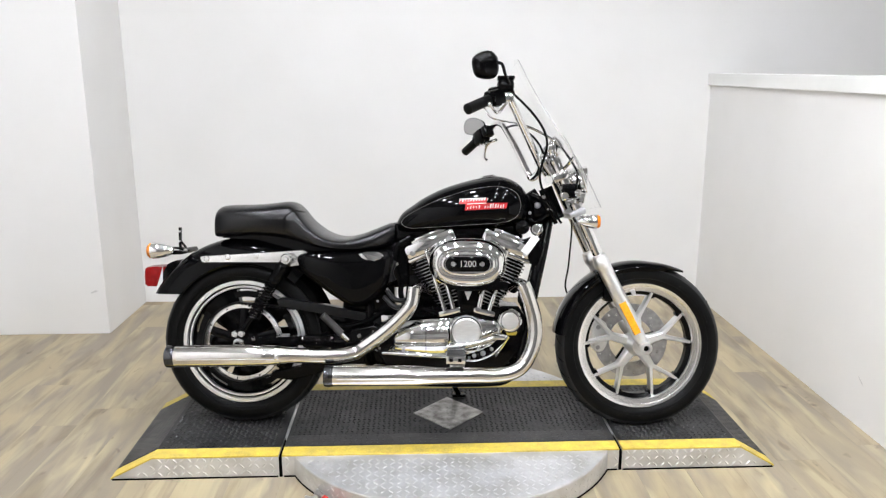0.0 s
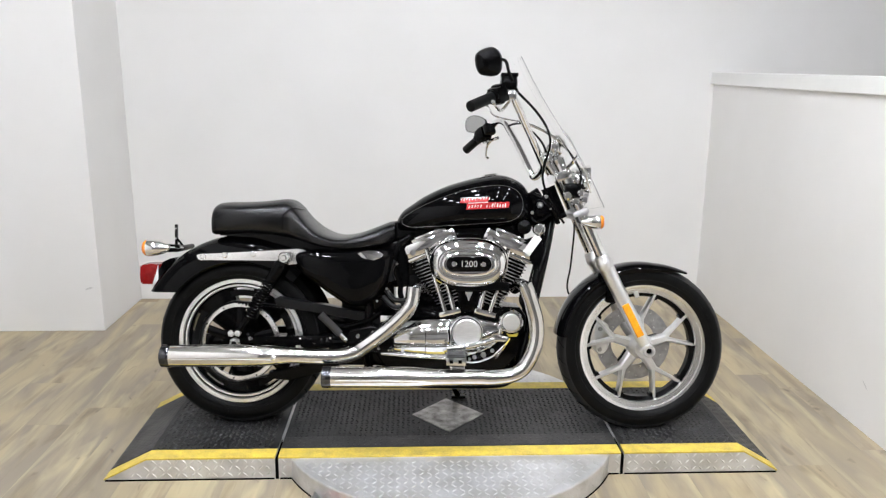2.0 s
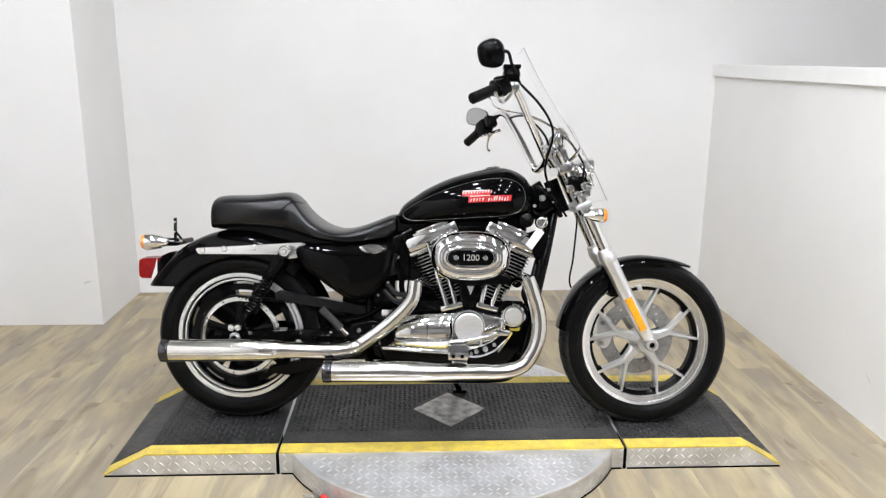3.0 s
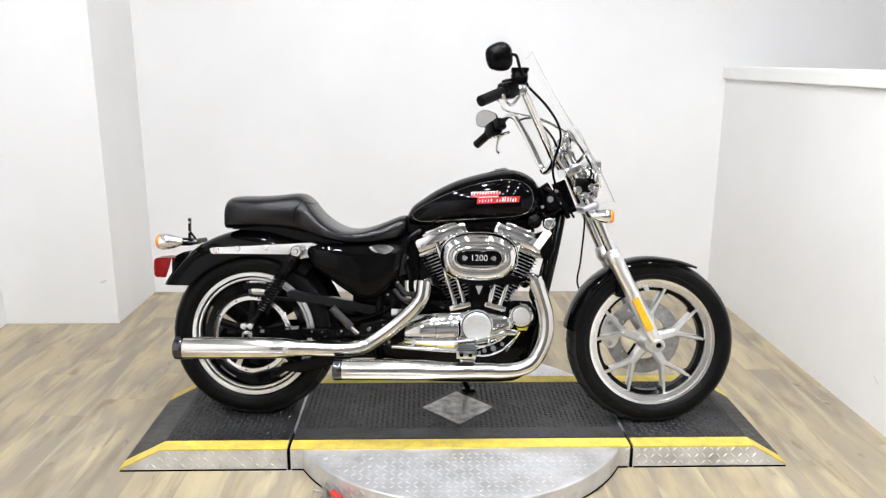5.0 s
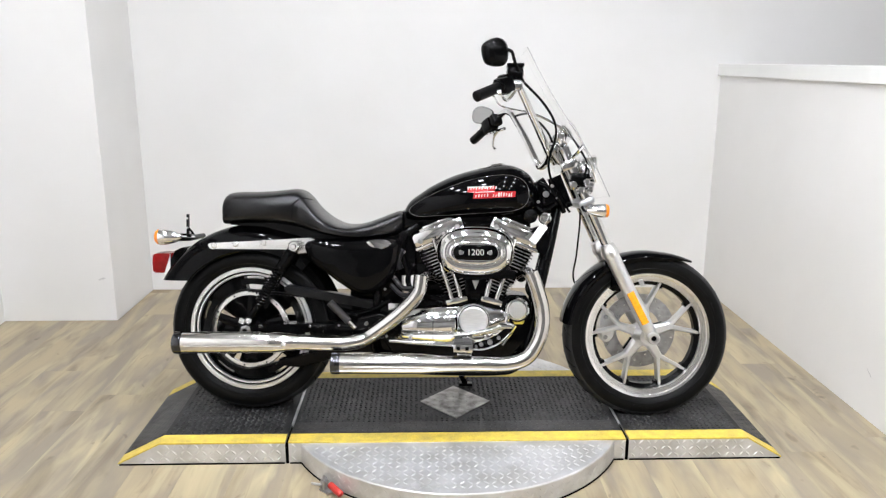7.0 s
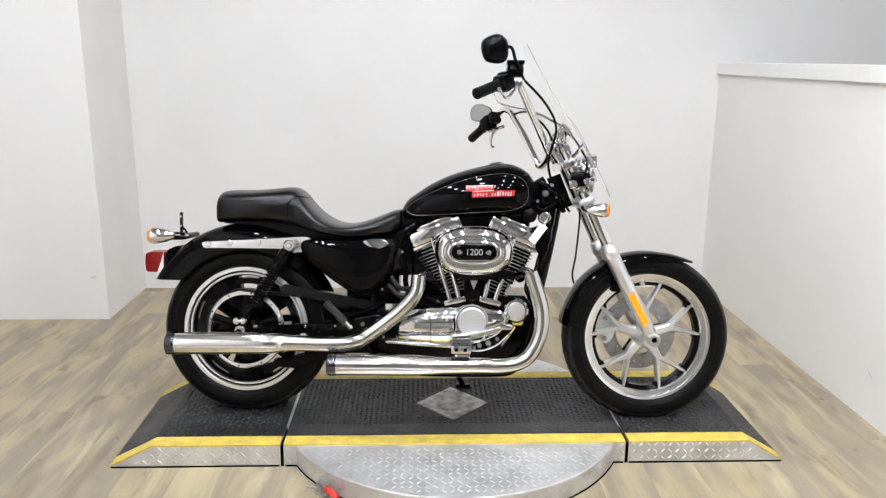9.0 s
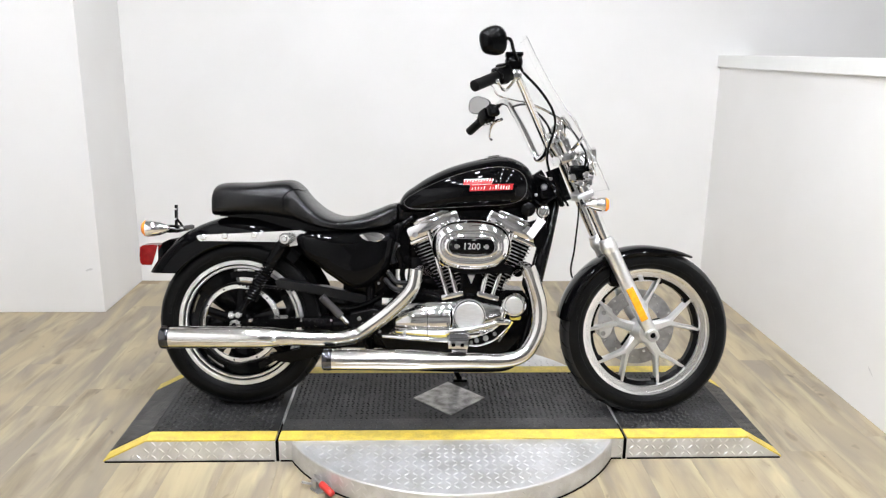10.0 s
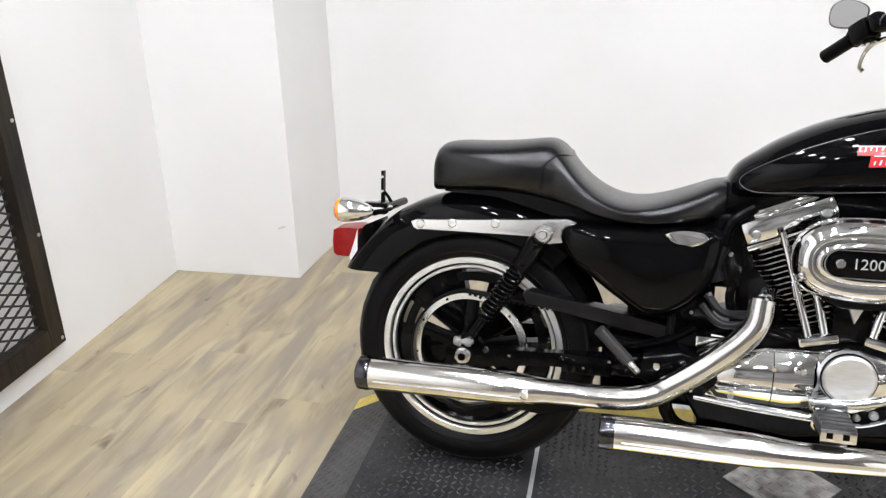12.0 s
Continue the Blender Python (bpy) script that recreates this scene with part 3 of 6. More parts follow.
rwheel = part("rear_wheel", lathe(bmesh.new(), [(0.012, -0.075), (0.038, -0.075), (0.045, -0.05), (0.050, -0.02), (0.050, 0.03), (0.044, 0.055), (0.038, 0.075), (0.012, 0.075)], axis_y(RWX, RWZ), 40), SATIN, bike, "black cast rear wheel with a bright rim lip")
part("tyre", tyre(RWX, RWZ, 0.3165, 0.231, 0.077), RUBBER, rwheel, "black rubber tyre")
part("tread", tread_groove(RWX, RWZ, 0.3165, 0.077, 30), SATIN, rwheel, kind="stuff")
part("rim", lathe(bmesh.new(), [(0.226, -0.060), (0.214, -0.05), (0.200, -0.03), (0.200, 0.03), (0.214, 0.046), (0.217, 0.050), (0.217, 0.046), (0.222, 0.044), (0.222, 0.03), (0.208, 0.02), (0.208, -0.02), (0.226, -0.05), (0.226, -0.060)], axis_y(RWX, RWZ), 96), SATIN, rwheel)
for r0, r1, y0 in ((0.2195, 0.2365, 0.062), (0.2060, 0.2155, 0.053)):
    part("rim_lip", lathe(bmesh.new(), [(r0, y0 - 0.012), (r0, y0), (r0 + 0.002, y0 + 0.002), (r1 - 0.002, y0 + 0.002), (r1, y0), (r1, y0 - 0.012), (r0, y0 - 0.012)], axis_y(RWX, RWZ), 96), ALU, rwheel, "polished alloy rim lip")
for k in range(5):
    bm = bmesh.new()
    flat_bar(bm, axis_y(RWX, RWZ), 0.04, 0.208, 0.030, 0.094, radians(54 + 72 * k), -0.02, 0.03)
    part("spoke", bm, SATIN, rwheel)
part("wheel_web", lathe(bmesh.new(), [(0.168, -0.022), (0.191, -0.022), (0.191, 0.026), (0.168, 0.026), (0.168, -0.022)], axis_y(RWX, RWZ), 72), SATIN, rwheel)
rwheel.matrix_basis = Matrix.Translation((-0.754, 0, RWZ)) @ Matrix.Scale(0.9915, 4) @ Matrix.Translation((-RWX, 0, -RWZ))


def flatten(wheel):
    """The tyre's contact patch on the level deck, under the machine's lean."""
    to = wheel.matrix_basis
    back = to.inverted()
    for ob in wheel.children:
        if ob.name.split(".")[0] in ("tyre", "tread"):
            for v in ob.data.vertices:
                p = to @ v.co
                low = 0.1763 * p.y - 0.001
                if p.z < low:
                    p.z = low
                    v.co = back @ p


def grey_tread(wheel, cx, cz, inner):
    """The running surface takes the greyer rubber; the side walls stay black."""
    for ob in wheel.children:
        if ob.name.split(".")[0] == "tyre":
            ob.data.materials.append(TREAD_RUBBER)
            for f in ob.data.polygons:
                if math.hypot(f.center.x - cx, f.center.z - cz) > inner:
                    f.material_index = 1


grey_tread(fwheel, FWX, FWZ, 0.295)
grey_tread(rwheel, RWX, RWZ, 0.298)
flatten(fwheel)
flatten(rwheel)
pulley = part("belt_pulley", lathe(bmesh.new(), [(0.132, 0.078), (0.147, 0.078), (0.150, 0.075), (0.150, 0.068), (0.130, 0.068), (0.130, 0.076), (0.132, 0.078)], axis_y(RWX, RWZ), 84), POLISHED, rwheel, "bright toothed belt pulley ring")
bm = bmesh.new()
for k in range(5):
    flat_bar(bm, axis_y(RWX, RWZ), 0.02, 0.134, 0.022, 0.015, radians(16 + 72 * k), 0.062, 0.075)
lathe(bm, [(0.020, 0.06), (0.046, 0.06), (0.046, 0.078), (0.038, 0.084), (0.020, 0.084)], axis_y(RWX, RWZ), 32)
part("pulley_spider", bm, SATIN, pulley)
for k in range(10):
    a = radians(36 * k + 8)
    bolt(RWX + 0.1395 * math.cos(a), -0.078, RWZ + 0.1395 * math.sin(a), 0.0035, pulley, SATIN, 0.002)
# drive belt round the rear and front pulleys
bm = bmesh.new()
line = []
PX, PZ, PR = -0.225, 0.352, 0.055
for k in range(25):
    a = radians(97 + 7.0 * k)
    line.append((RWX + 0.153 * math.cos(a), RWZ + 0.153 * math.sin(a)))
for k in range(13):
    a = radians(-79 + 14 * k)
    line.append((PX + PR * math.cos(a), PZ + PR * math.sin(a)))
rings = []
n = len(line)
for i, (x, z) in enumerate(line):
    x0, z0 = line[i - 1]
    x1, z1 = line[(i + 1) % n]
    nx, nz = z1 - z0, x0 - x1
    l = math.hypot(nx, nz)
    nx, nz = nx / l * 0.003, nz / l * 0.003
    rings.append([(x + nx, -0.092, z + nz), (x + nx, -0.066, z + nz), (x - nx, -0.066, z - nz), (x - nx, -0.092, z - nz)])
loft(bm, rings + rings[:1], caps=False)
bmesh.ops.remove_doubles(bm, verts=bm.verts[:], dist=1e-6)
belt = part("drive_belt", bm, RUBBER, bike, "black toothed drive belt")
bm = bmesh.new()
a0, b0 = Vector((line[-1][0], -0.079, line[-1][1])), Vector((line[0][0], -0.079, line[0][1]))
run = (b0 - a0).normalized()
side = Vector((-run.z, 0, run.x))
count = int((b0 - a0).length / 0.0138)
for k in range(count):
    c = a0 + run * (0.0138 * (k + 0.5)) + side * 0.0045
    frm = Matrix.Translation(c) @ Matrix.Rotation(-math.atan2(run.z, run.x), 4, "Y")
    box(bm, (-0.0036, -0.013, -0.0030), (0.0036, 0.013, 0.0030), frm)
part("belt_teeth", bm, RUBBER, belt, kind="stuff")
part("front_pulley", lathe(bmesh.new(), [(0.0001, 0.094), (0.03, 0.094), (0.045, 0.088), (0.050, 0.088), (0.050, 0.064), (0.0001, 0.064)], axis_y(PX, PZ), 36), SATIN, bike)


# fenders
def fender(cx, cz, profile, a0, a1, steps, end=None, flare=0.0, point=0.0):
    """A shell swept round the wheel; profile is (radius, y) from one edge over the crown to the other."""
    outer = [(r, y) for r, y in profile]
    inner = [(r - 0.004, y * 0.97) for r, y in profile][::-1]
    loop = outer + inner
    crown = max(r for r, y in profile)
    rings = []
    for i in range(steps + 1):
        u = i / steps
        ring = []
        for r, y in loop:
            if u < point:
                r = crown - (crown - r) * (0.30 + 0.70 * u / point)
            last = a1 if end is None else 180 - math.degrees(math.asin(min(1, (end - cz) / r)))
            a = radians(a0 + (last - a0) * u)
            rr = r + flare * max(0.0, 0.18 - u) / 0.18
            ring.append((cx + rr * math.cos(a), y, cz + rr * math.sin(a)))
        rings.append(ring)
    return loft(bmesh.new(), rings)


part("rear_fender", fender(RWX, RWZ, [(0.300, -0.100), (0.340, -0.101), (0.368, -0.094), (0.386, -0.074), (0.395, -0.040), (0.398, 0.0), (0.395, 0.040), (0.386, 0.074), (0.368, 0.094), (0.340, 0.101), (0.300, 0.100)], 49, 150, 56, end=0.490), BLACK, bike, "gloss black rear fender")
part("inner_fender", fender(RWX, RWZ, [(0.300, -0.086), (0.322, -0.084), (0.331, -0.060), (0.333, 0.0), (0.331, 0.060), (0.322, 0.084), (0.300, 0.086)], 8, 54, 20), MATTE, bike)
front_fender = part("front_fender", fender(FWX, FWZ, [(0.288, -0.070), (0.300, -0.071), (0.311, -0.062), (0.318, -0.040), (0.321, 0.0), (0.318, 0.040), (0.311, 0.062), (0.300, 0.071), (0.288, 0.070)], 60, 172, 48, flare=0.012, point=0.22), BLACK, bike, "gloss black front fender")
front_fender.matrix_basis = Matrix.Translation((-0.008, 0, 0.002)) @ STEER

# fender strut with its bolts
strut = part("fender_strut", prism(bmesh.new(), [(-0.900, 0.628), (-0.893, 0.614), (-0.880, 0.609), (-0.600, 0.618), (-0.585, 0.600), (-0.556, 0.596), (-0.528, 0.608), (-0.508, 0.612), (-0.498, 0.653), (-0.520, 0.659), (-0.600, 0.652), (-0.885, 0.635), (-0.896, 0.632)], -0.122, -0.103, 0.004), POLISHED, bike, "polished fender strut")
for bx, bz, r in ((-0.874, 0.626, 0.011), (-0.795, 0.632, 0.011), (-0.690, 0.638, 0.011)):
    bolt(bx, -0.122, bz, r, strut, POLISHED, 0.004)
bolt(-0.568, -0.159, 0.628, 0.022, strut, POLISHED, 0.014)
bolt(-0.568, -0.172, 0.628, 0.011, strut, CHROME, 0.008)

# tail lamp, rear turn signal and plate bracket
bm = bmesh.new()
loft(bm, [[(x, y * s, z) for y, z in ((-0.052, z0), (-0.058, (z0 + z1) / 2), (-0.052, z1), (0.0, z1 + 0.004), (0.052, z1), (0.058, (z0 + z1) / 2), (0.052, z0), (0.0, z0 - 0.004))]
          for x, s, z0, z1 in ((-1.062, 0.98, 0.521, 0.588), (-1.092, 1.0, 0.514, 0.590), (-1.126, 0.97, 0.514, 0.587), (-1.138, 0.85, 0.521, 0.580))])
tail = part("tail_lamp", bm, RED, bike, "red tail lamp with a chrome base")
part("tail_base", loft(bmesh.new(), [[(x, y, z) for y, z in ((-w, z0), (-w, z1), (w, z1), (w, z0))] for x, w, z0, z1 in ((-1.080, 0.057, 0.508, 0.524), (-1.064, 0.059, 0.508, 0.566), (-1.046, 0.059, 0.520, 0.600), (-1.022, 0.052, 0.545, 0.612))]), SATIN, tail)
part("tail_trim", loft(bmesh.new(), [[(x, y, z) for y, z in ((-w, z0), (-w, z1), (w, z1), (w, z0))] for x, w, z0, z1 in ((-1.086, 0.060, 0.508, 0.518), (-1.072, 0.0605, 0.508, 0.560), (-1.064, 0.0605, 0.512, 0.590))]), CHROME, tail)


def turn_signal(name, x, y, z, direction, stalk_to, size=1.0):
    """A chrome bullet lamp with an amber lens at its open end; the stalk runs inboard."""
    m = aim((x, y, z), (x + direction, y, z)) @ Matrix.Scale(size, 4)
    body = part(name, lathe(bmesh.new(), [(0.0001, -0.062), (0.007, -0.060), (0.014, -0.050), (0.020, -0.034), (0.0245, -0.012), (0.0255, 0.0), (0.0255, 0.006), (0.024, 0.006), (0.023, 0.0)], m, 32), CHROME, bike, "chrome bullet turn signal with amber lens")
    part("lens", lathe(bmesh.new(), [(0.0238, 0.004), (0.0238, 0.012), (0.019, 0.018), (0.0001, 0.021)], m, 28), AMBER, body, "amber lens")
    bm = tube(bmesh.new(), [(x - direction * 0.030, y, z), (x - direction * 0.055, y + 0.03, z - 0.004), stalk_to], 0.008, 10)
    part("stalk", bm, CHROME, body)
    return body


turn_signal("rear_turn_signal", -1.038, -0.200, 0.660, -1, (-0.975, -0.06, 0.650), 1.16)
bm = box(bmesh.new(), (-1.020, -0.010, 0.655), (-1.013, 0.010, 0.738), bevel=0.002)
box(bm, (-1.040, -0.045, 0.638), (-0.985, 0.045, 0.655), bevel=0.004)
tube(bm, [(-1.016, 0.0, 0.685), (-1.004, 0.0, 0.672), (-0.992, 0.0, 0.655)], 0.0045, 8)
tube(bm, [(-0.985, -0.15, 0.651), (-0.985, 0.08, 0.651)], 0.010, 10)
box(bm, (-1.030, -0.115, 0.640), (-0.970, -0.085, 0.668), bevel=0.003)
bracket = part("plate_bracket", bm, SATIN, bike, "black rear plate bracket")
bolt(-1.0165, -0.010, 0.722, 0.005, bracket)
bolt(-1.0165, -0.010, 0.685, 0.005, bracket)

# seat: two-up, with a stepped pillion pad
SEAT = [(-0.852, 0.766, 0.704, 0.084), (-0.849, 0.800, 0.702, 0.104), (-0.836, 0.819, 0.703, 0.117), (-0.800, 0.825, 0.705, 0.128), (-0.74, 0.826, 0.708, 0.137), (-0.68, 0.829, 0.708, 0.140), (-0.63, 0.834, 0.703, 0.137), (-0.58, 0.838, 0.694, 0.131), (-0.548, 0.822, 0.687, 0.130), (-0.51, 0.774, 0.677, 0.142), (-0.465, 0.734, 0.667, 0.156), (-0.415, 0.710, 0.66, 0.162), (-0.365, 0.705, 0.655, 0.16), (-0.31, 0.716, 0.653, 0.15), (-0.25, 0.738, 0.657, 0.13), (-0.205, 0.756, 0.667, 0.105), (-0.18, 0.76, 0.679, 0.085)]


def cushion(x, zt, zb, w, n=36, p=0.74):
    ring = []
    for k in range(n):
        a = 2 * math.pi * k / n
        c, s = math.cos(a), math.sin(a)
        y = w * math.copysign(abs(c) ** p, c)
        z = (zt + zb) / 2 + (zt - zb) / 2 * math.copysign(abs(s) ** (p if s > 0 else 0.35), s)
        ring.append((x, y, z))
    return ring


def spaced(rows, per=3):
    return [tuple(p) for p in zip(*[[v[0] for v in smooth_line([(c, 0, 0) for c in col], per)] for col in zip(*rows)])]


seat = part("seat", loft(bmesh.new(), [cushion(*r) for r in spaced(SEAT)]), VINYL, bike, "stitched black vinyl two-up seat")
SEAT_FINE = spaced(SEAT)
seam = []
for k in range(21):
    a = radians(-20 + 220 * k / 20)
    x = -0.585 + 0.055 * max(0.0, math.sin(a))
    row = min(SEAT_FINE, key=lambda r: abs(r[0] - x))
    nxt = min((r for r in SEAT_FINE if r is not row), key=lambda r: abs(r[0] - x))
    u = (x - row[0]) / (nxt[0] - row[0])
    zt, zb, w = (row[j] + (nxt[j] - row[j]) * u for j in (1, 2, 3))
    c, sn = math.cos(a), math.sin(a)
    seam.append((x, w * math.copysign(abs(c) ** 0.74, c), (zt + zb) / 2 + (zt - zb) / 2 * math.copysign(abs(sn) ** (0.74 if sn > 0 else 0.35), sn)))
part("piping", tube(bmesh.new(), seam, 0.0028, 8, 2), VINYL, seat)

part("seat_pan", loft(bmesh.new(), [[(x, -w, z0), (x, -w, z1), (x, w, z1), (x, w, z0)] for x, w, z0, z1 in ((-0.835, 0.050, 0.700, 0.735), (-0.70, 0.070, 0.695, 0.745), (-0.52, 0.085, 0.650, 0.720), (-0.36, 0.10, 0.63, 0.675), (-0.19, 0.075, 0.64, 0.72))]), SATIN, seat)

# fuel tank
TANK = [(-0.182, 0.743, 0.719, 0.03), (-0.176, 0.761, 0.718, 0.05), (-0.155, 0.796, 0.719, 0.072), (-0.115, 0.826, 0.721, 0.094), (-0.07, 0.856, 0.724, 0.11), (0.0, 0.89, 0.729, 0.126), (0.07, 0.913, 0.733, 0.136), (0.14, 0.929, 0.737, 0.14), (0.2, 0.937, 0.74, 0.139), (0.25, 0.927, 0.745, 0.13), (0.29, 0.904, 0.754, 0.112), (0.316, 0.87, 0.769, 0.085), (0.328, 0.842, 0.787, 0.055), (0.331, 0.82, 0.802, 0.025)]
TANK_FINE = spaced(TANK, 4)


def tank_ring(x, zt, zb, w, n=36):
    ring = []
    zc = zb + (zt - zb) * 0.42
    for k in range(n):
        a = 2 * math.pi * k / n
        c, s = math.cos(a), math.sin(a)
        y = w * math.copysign(abs(c) ** 0.80, c)
        z = zc + ((zt - zc) * abs(s) ** 0.95 if s > 0 else -(zc - zb) * abs(s) ** 0.62)
        ring.append((x, y, z))
    return ring


def tank_side(x, z, off=0.001):
    """The tank's right-hand surface at x and z."""
    for a, b in zip(TANK_FINE, TANK_FINE[1:]):
        if a[0] <= x <= b[0]:
            u = (x - a[0]) / (b[0] - a[0])
            zt, zb, w = (a[k] + (b[k] - a[k]) * u for k in (1, 2, 3))
            zc = zb + (zt - zb) * 0.42
            s = min(0.98, max(0, (z - zc) / (zt - zc)) ** (1 / 0.95)) if z > zc else min(0.98, ((zc - z) / (zc - zb)) ** (1 / 0.62))
            return -(w * math.sqrt(max(0, 1 - s * s)) ** 0.80) - off
    return -0.05


tank = part("fuel_tank", loft(bmesh.new(), [tank_ring(*r) for r in TANK_FINE]), BLACK, bike, "gloss black peanut fuel tank")
stripe = ring_outline([(-0.150, 0.772), (-0.060, 0.826), (0.060, 0.872), (0.160, 0.893), (0.225, 0.893), (0.270, 0.872), (0.287, 0.832), (0.275, 0.788), (0.225, 0.764), (0.100, 0.754), (-0.040, 0.744), (-0.130, 0.742)], 8)
bm = bmesh.new()
pts = [(x, tank_side(x, z, 0.0004), z) for x, z in stripe]
tube(bm, pts + pts[:1], 0.0007, 6, 1, caps=False)
part("pinstripe", bm, material("dull_silver_line", (0.16, 0.16, 0.16), 0.3, 0.6, second=(0.10, 0.10, 0.10), scale=20), tank, "silver pinstripe")
EMBLEM_RED = material("emblem_red", (0.50, 0.03, 0.035), 0.25, second=(0.42, 0.02, 0.025), scale=80, coat=0.5)
EMBLEM_WHITE = material("emblem_white", (0.75, 0.72, 0.70), 0.3, second=(0.62, 0.58, 0.56), scale=80, coat=0.5)


def decal(name, outline, off, mat):
    """A thin patch that lies on the tank's side."""
    bm = bmesh.new()
    n = 14
    (xa, za), (xb, zb_), (xc, zc), (xd, zd) = outline
    grid = [[bm.verts.new((lambda x, z: (x, tank_side(x, z, off), z))(
        (xa + (xb - xa) * i / n) * (1 - j / 3) + (xd + (xc - xd) * i / n) * j / 3,
        (za + (zb_ - za) * i / n) * (1 - j / 3) + (zd + (zc - zd) * i / n) * j / 3)) for j in range(4)] for i in range(n + 1)]
    for p, q in zip(grid, grid[1:]):
        for j in range(3):
            bm.faces.new((p[j], q[j], q[j + 1], p[j + 1]))
    return part(name, bm, mat, tank)


EM = random.Random(4)
decal("emblem", [(0.060, 0.830), (0.160, 0.831), (0.163, 0.853), (0.062, 0.848)], 0.0008, EMBLEM_RED)
decal("emblem", [(0.082, 0.807), (0.234, 0.815), (0.238, 0.836), (0.085, 0.832)], 0.0008, EMBLEM_RED)
for x0, z0, n, step, high in ((0.062, 0.838, 11, 0.0100, 0.012), (0.090, 0.812, 8, 0.0105, 0.013), (0.172, 0.814, 7, 0.0094, 0.016)):
    for k in range(n):
        x, z = x0 + step * k, z0 + 0.0004 * k + EM.uniform(0, 0.003)
        w = step * EM.uniform(0.35, 0.65)
        if x0 < 0.1:
            w *= 0.6
        if EM.random() < 0.10:
            continue
        tall = high * EM.uniform(0.55, 1.0)
        decal("emblem_bar", [(x, z), (x + w, z), (x + w + 0.002, z + tall), (x + 0.002, z + tall)], 0.0014, EMBLEM_WHITE)
decal("emblem", [(0.061, 0.847), (0.150, 0.851), (0.150, 0.8535), (0.062, 0.8495)], 0.0014, EMBLEM_WHITE)
decal("emblem", [(0.090, 0.829), (0.160, 0.833), (0.160, 0.835), (0.090, 0.8315)], 0.0014, EMBLEM_WHITE)
part("filler_cap", lathe(bmesh.new(), [(0.034, -0.006), (0.036, 0.004), (0.030, 0.010), (0.0001, 0.012)], Matrix.Translation((0.170, 0, 0.929)) @ Matrix.Rotation(radians(-8), 4, "Y"), 32), CHROME, tank, "chrome filler cap")

# frame
bm = bmesh.new()
for s in (-1, 1):
    tube(bm, [(0.405, s * 0.035, 0.800), (0.372, s * 0.075, 0.640), (0.333, s * 0.098, 0.467), (0.300, s * 0.10, 0.300), (0.255, s * 0.10, 0.190), (0.150, s * 0.10, 0.165), (-0.15, s * 0.10, 0.170), (-0.270, s * 0.10, 0.220), (-0.270, s * 0.10, 0.45)], 0.0165, 12)
    tube(bm, [(-0.20, s * 0.085, 0.685), (-0.40, s * 0.085, 0.640), (-0.62, s * 0.085, 0.645)], 0.015, 10)
    tube(bm, [(-0.270, s * 0.10, 0.45), (-0.33, s * 0.09, 0.56), (-0.40, s * 0.085, 0.64)], 0.015, 10)
tube(bm, [(0.36, 0, 0.87), (0.20, 0, 0.78), (-0.2, 0, 0.70)], 0.025, 12)
bar(bm, (0.437, 0, 0.775), (0.388, 0, 0.892), 0.027, 20)
box(bm, (0.30, -0.04, 0.745), (0.395, 0.04, 0.862), bevel=0.016)
part("frame", bm, BLACK, bike, "black tubular steel frame")
part("frame_cover", tube(bmesh.new(), [(0.350, -0.102, 0.585), (0.333, -0.104, 0.500), (0.322, -0.105, 0.430)], 0.0205, 14), BLACK, bike, "gloss black sleeve on the frame tube")

# swingarm and axle
bm = bmesh.new()
for s in (-1, 1):
    loft(bm, [[(x, s * 0.120 + y, z + h) for y, h in ((-0.014, -hh), (0.014, -hh), (0.014, hh), (-0.014, hh))] for x, z, hh in ((-0.800, 0.303, 0.020), (-0.720, 0.308, 0.024), (-0.560, 0.322, 0.017), (-0.300, 0.335, 0.020), (-0.240, 0.335, 0.030))])
bar(bm, (-0.25, -0.13, 0.335), (-0.25, 0.13, 0.335), 0.028)
part("swingarm", bm, SATIN, bike, "black swingarm")
bm = lathe(bmesh.new(), [(0.011, 0.0), (0.020, 0.0), (0.022, 0.008), (0.019, 0.018), (0.011, 0.018), (0.011, 0.004), (0.0001, 0.004)], axis_y(-0.752, 0.314, -0.134), 24)
axle_nut = part("rear_axle_nut", bm, POLISHED, bike)
# six-sided nut; a proud black disc paints the shaded hollow of the threaded axle end
hexagon = [(-0.752 + 0.0185 * math.cos(radians(60 * k + 12)), 0.314 + 0.0185 * math.sin(radians(60 * k + 12))) for k in range(6)]
part("hexagon", prism(bmesh.new(), hexagon, -0.164, -0.150, 0.002), POLISHED, axle_nut)
part("axle_end", lathe(bmesh.new(), [(0.0095, 0.0), (0.0095, 0.0012), (0.0001, 0.0012)], axis_y(-0.752, 0.314, -0.164), 16), SATIN, axle_nut, "black disc for the shade in the hollow axle end")
for bx, by, bz, r in ((-0.512, -0.151, 0.334, 0.006), (-0.462, -0.151, 0.318, 0.005), (-0.405, -0.146, 0.338, 0.0055), (-0.352, -0.146, 0.312, 0.005), (-0.300, -0.136, 0.352, 0.007), (-0.640, -0.135, 0.322, 0.005)):
    bolt(bx, by, bz, r, bike, CHROME)
for bx, bz in ((-0.764, 0.350), (-0.739, 0.351)):
    bolt(bx, -0.150, bz, 0.0135, bike, POLISHED, 0.010)
bolt(-0.700, -0.134, 0.330, 0.009, bike, CHROME, 0.006)
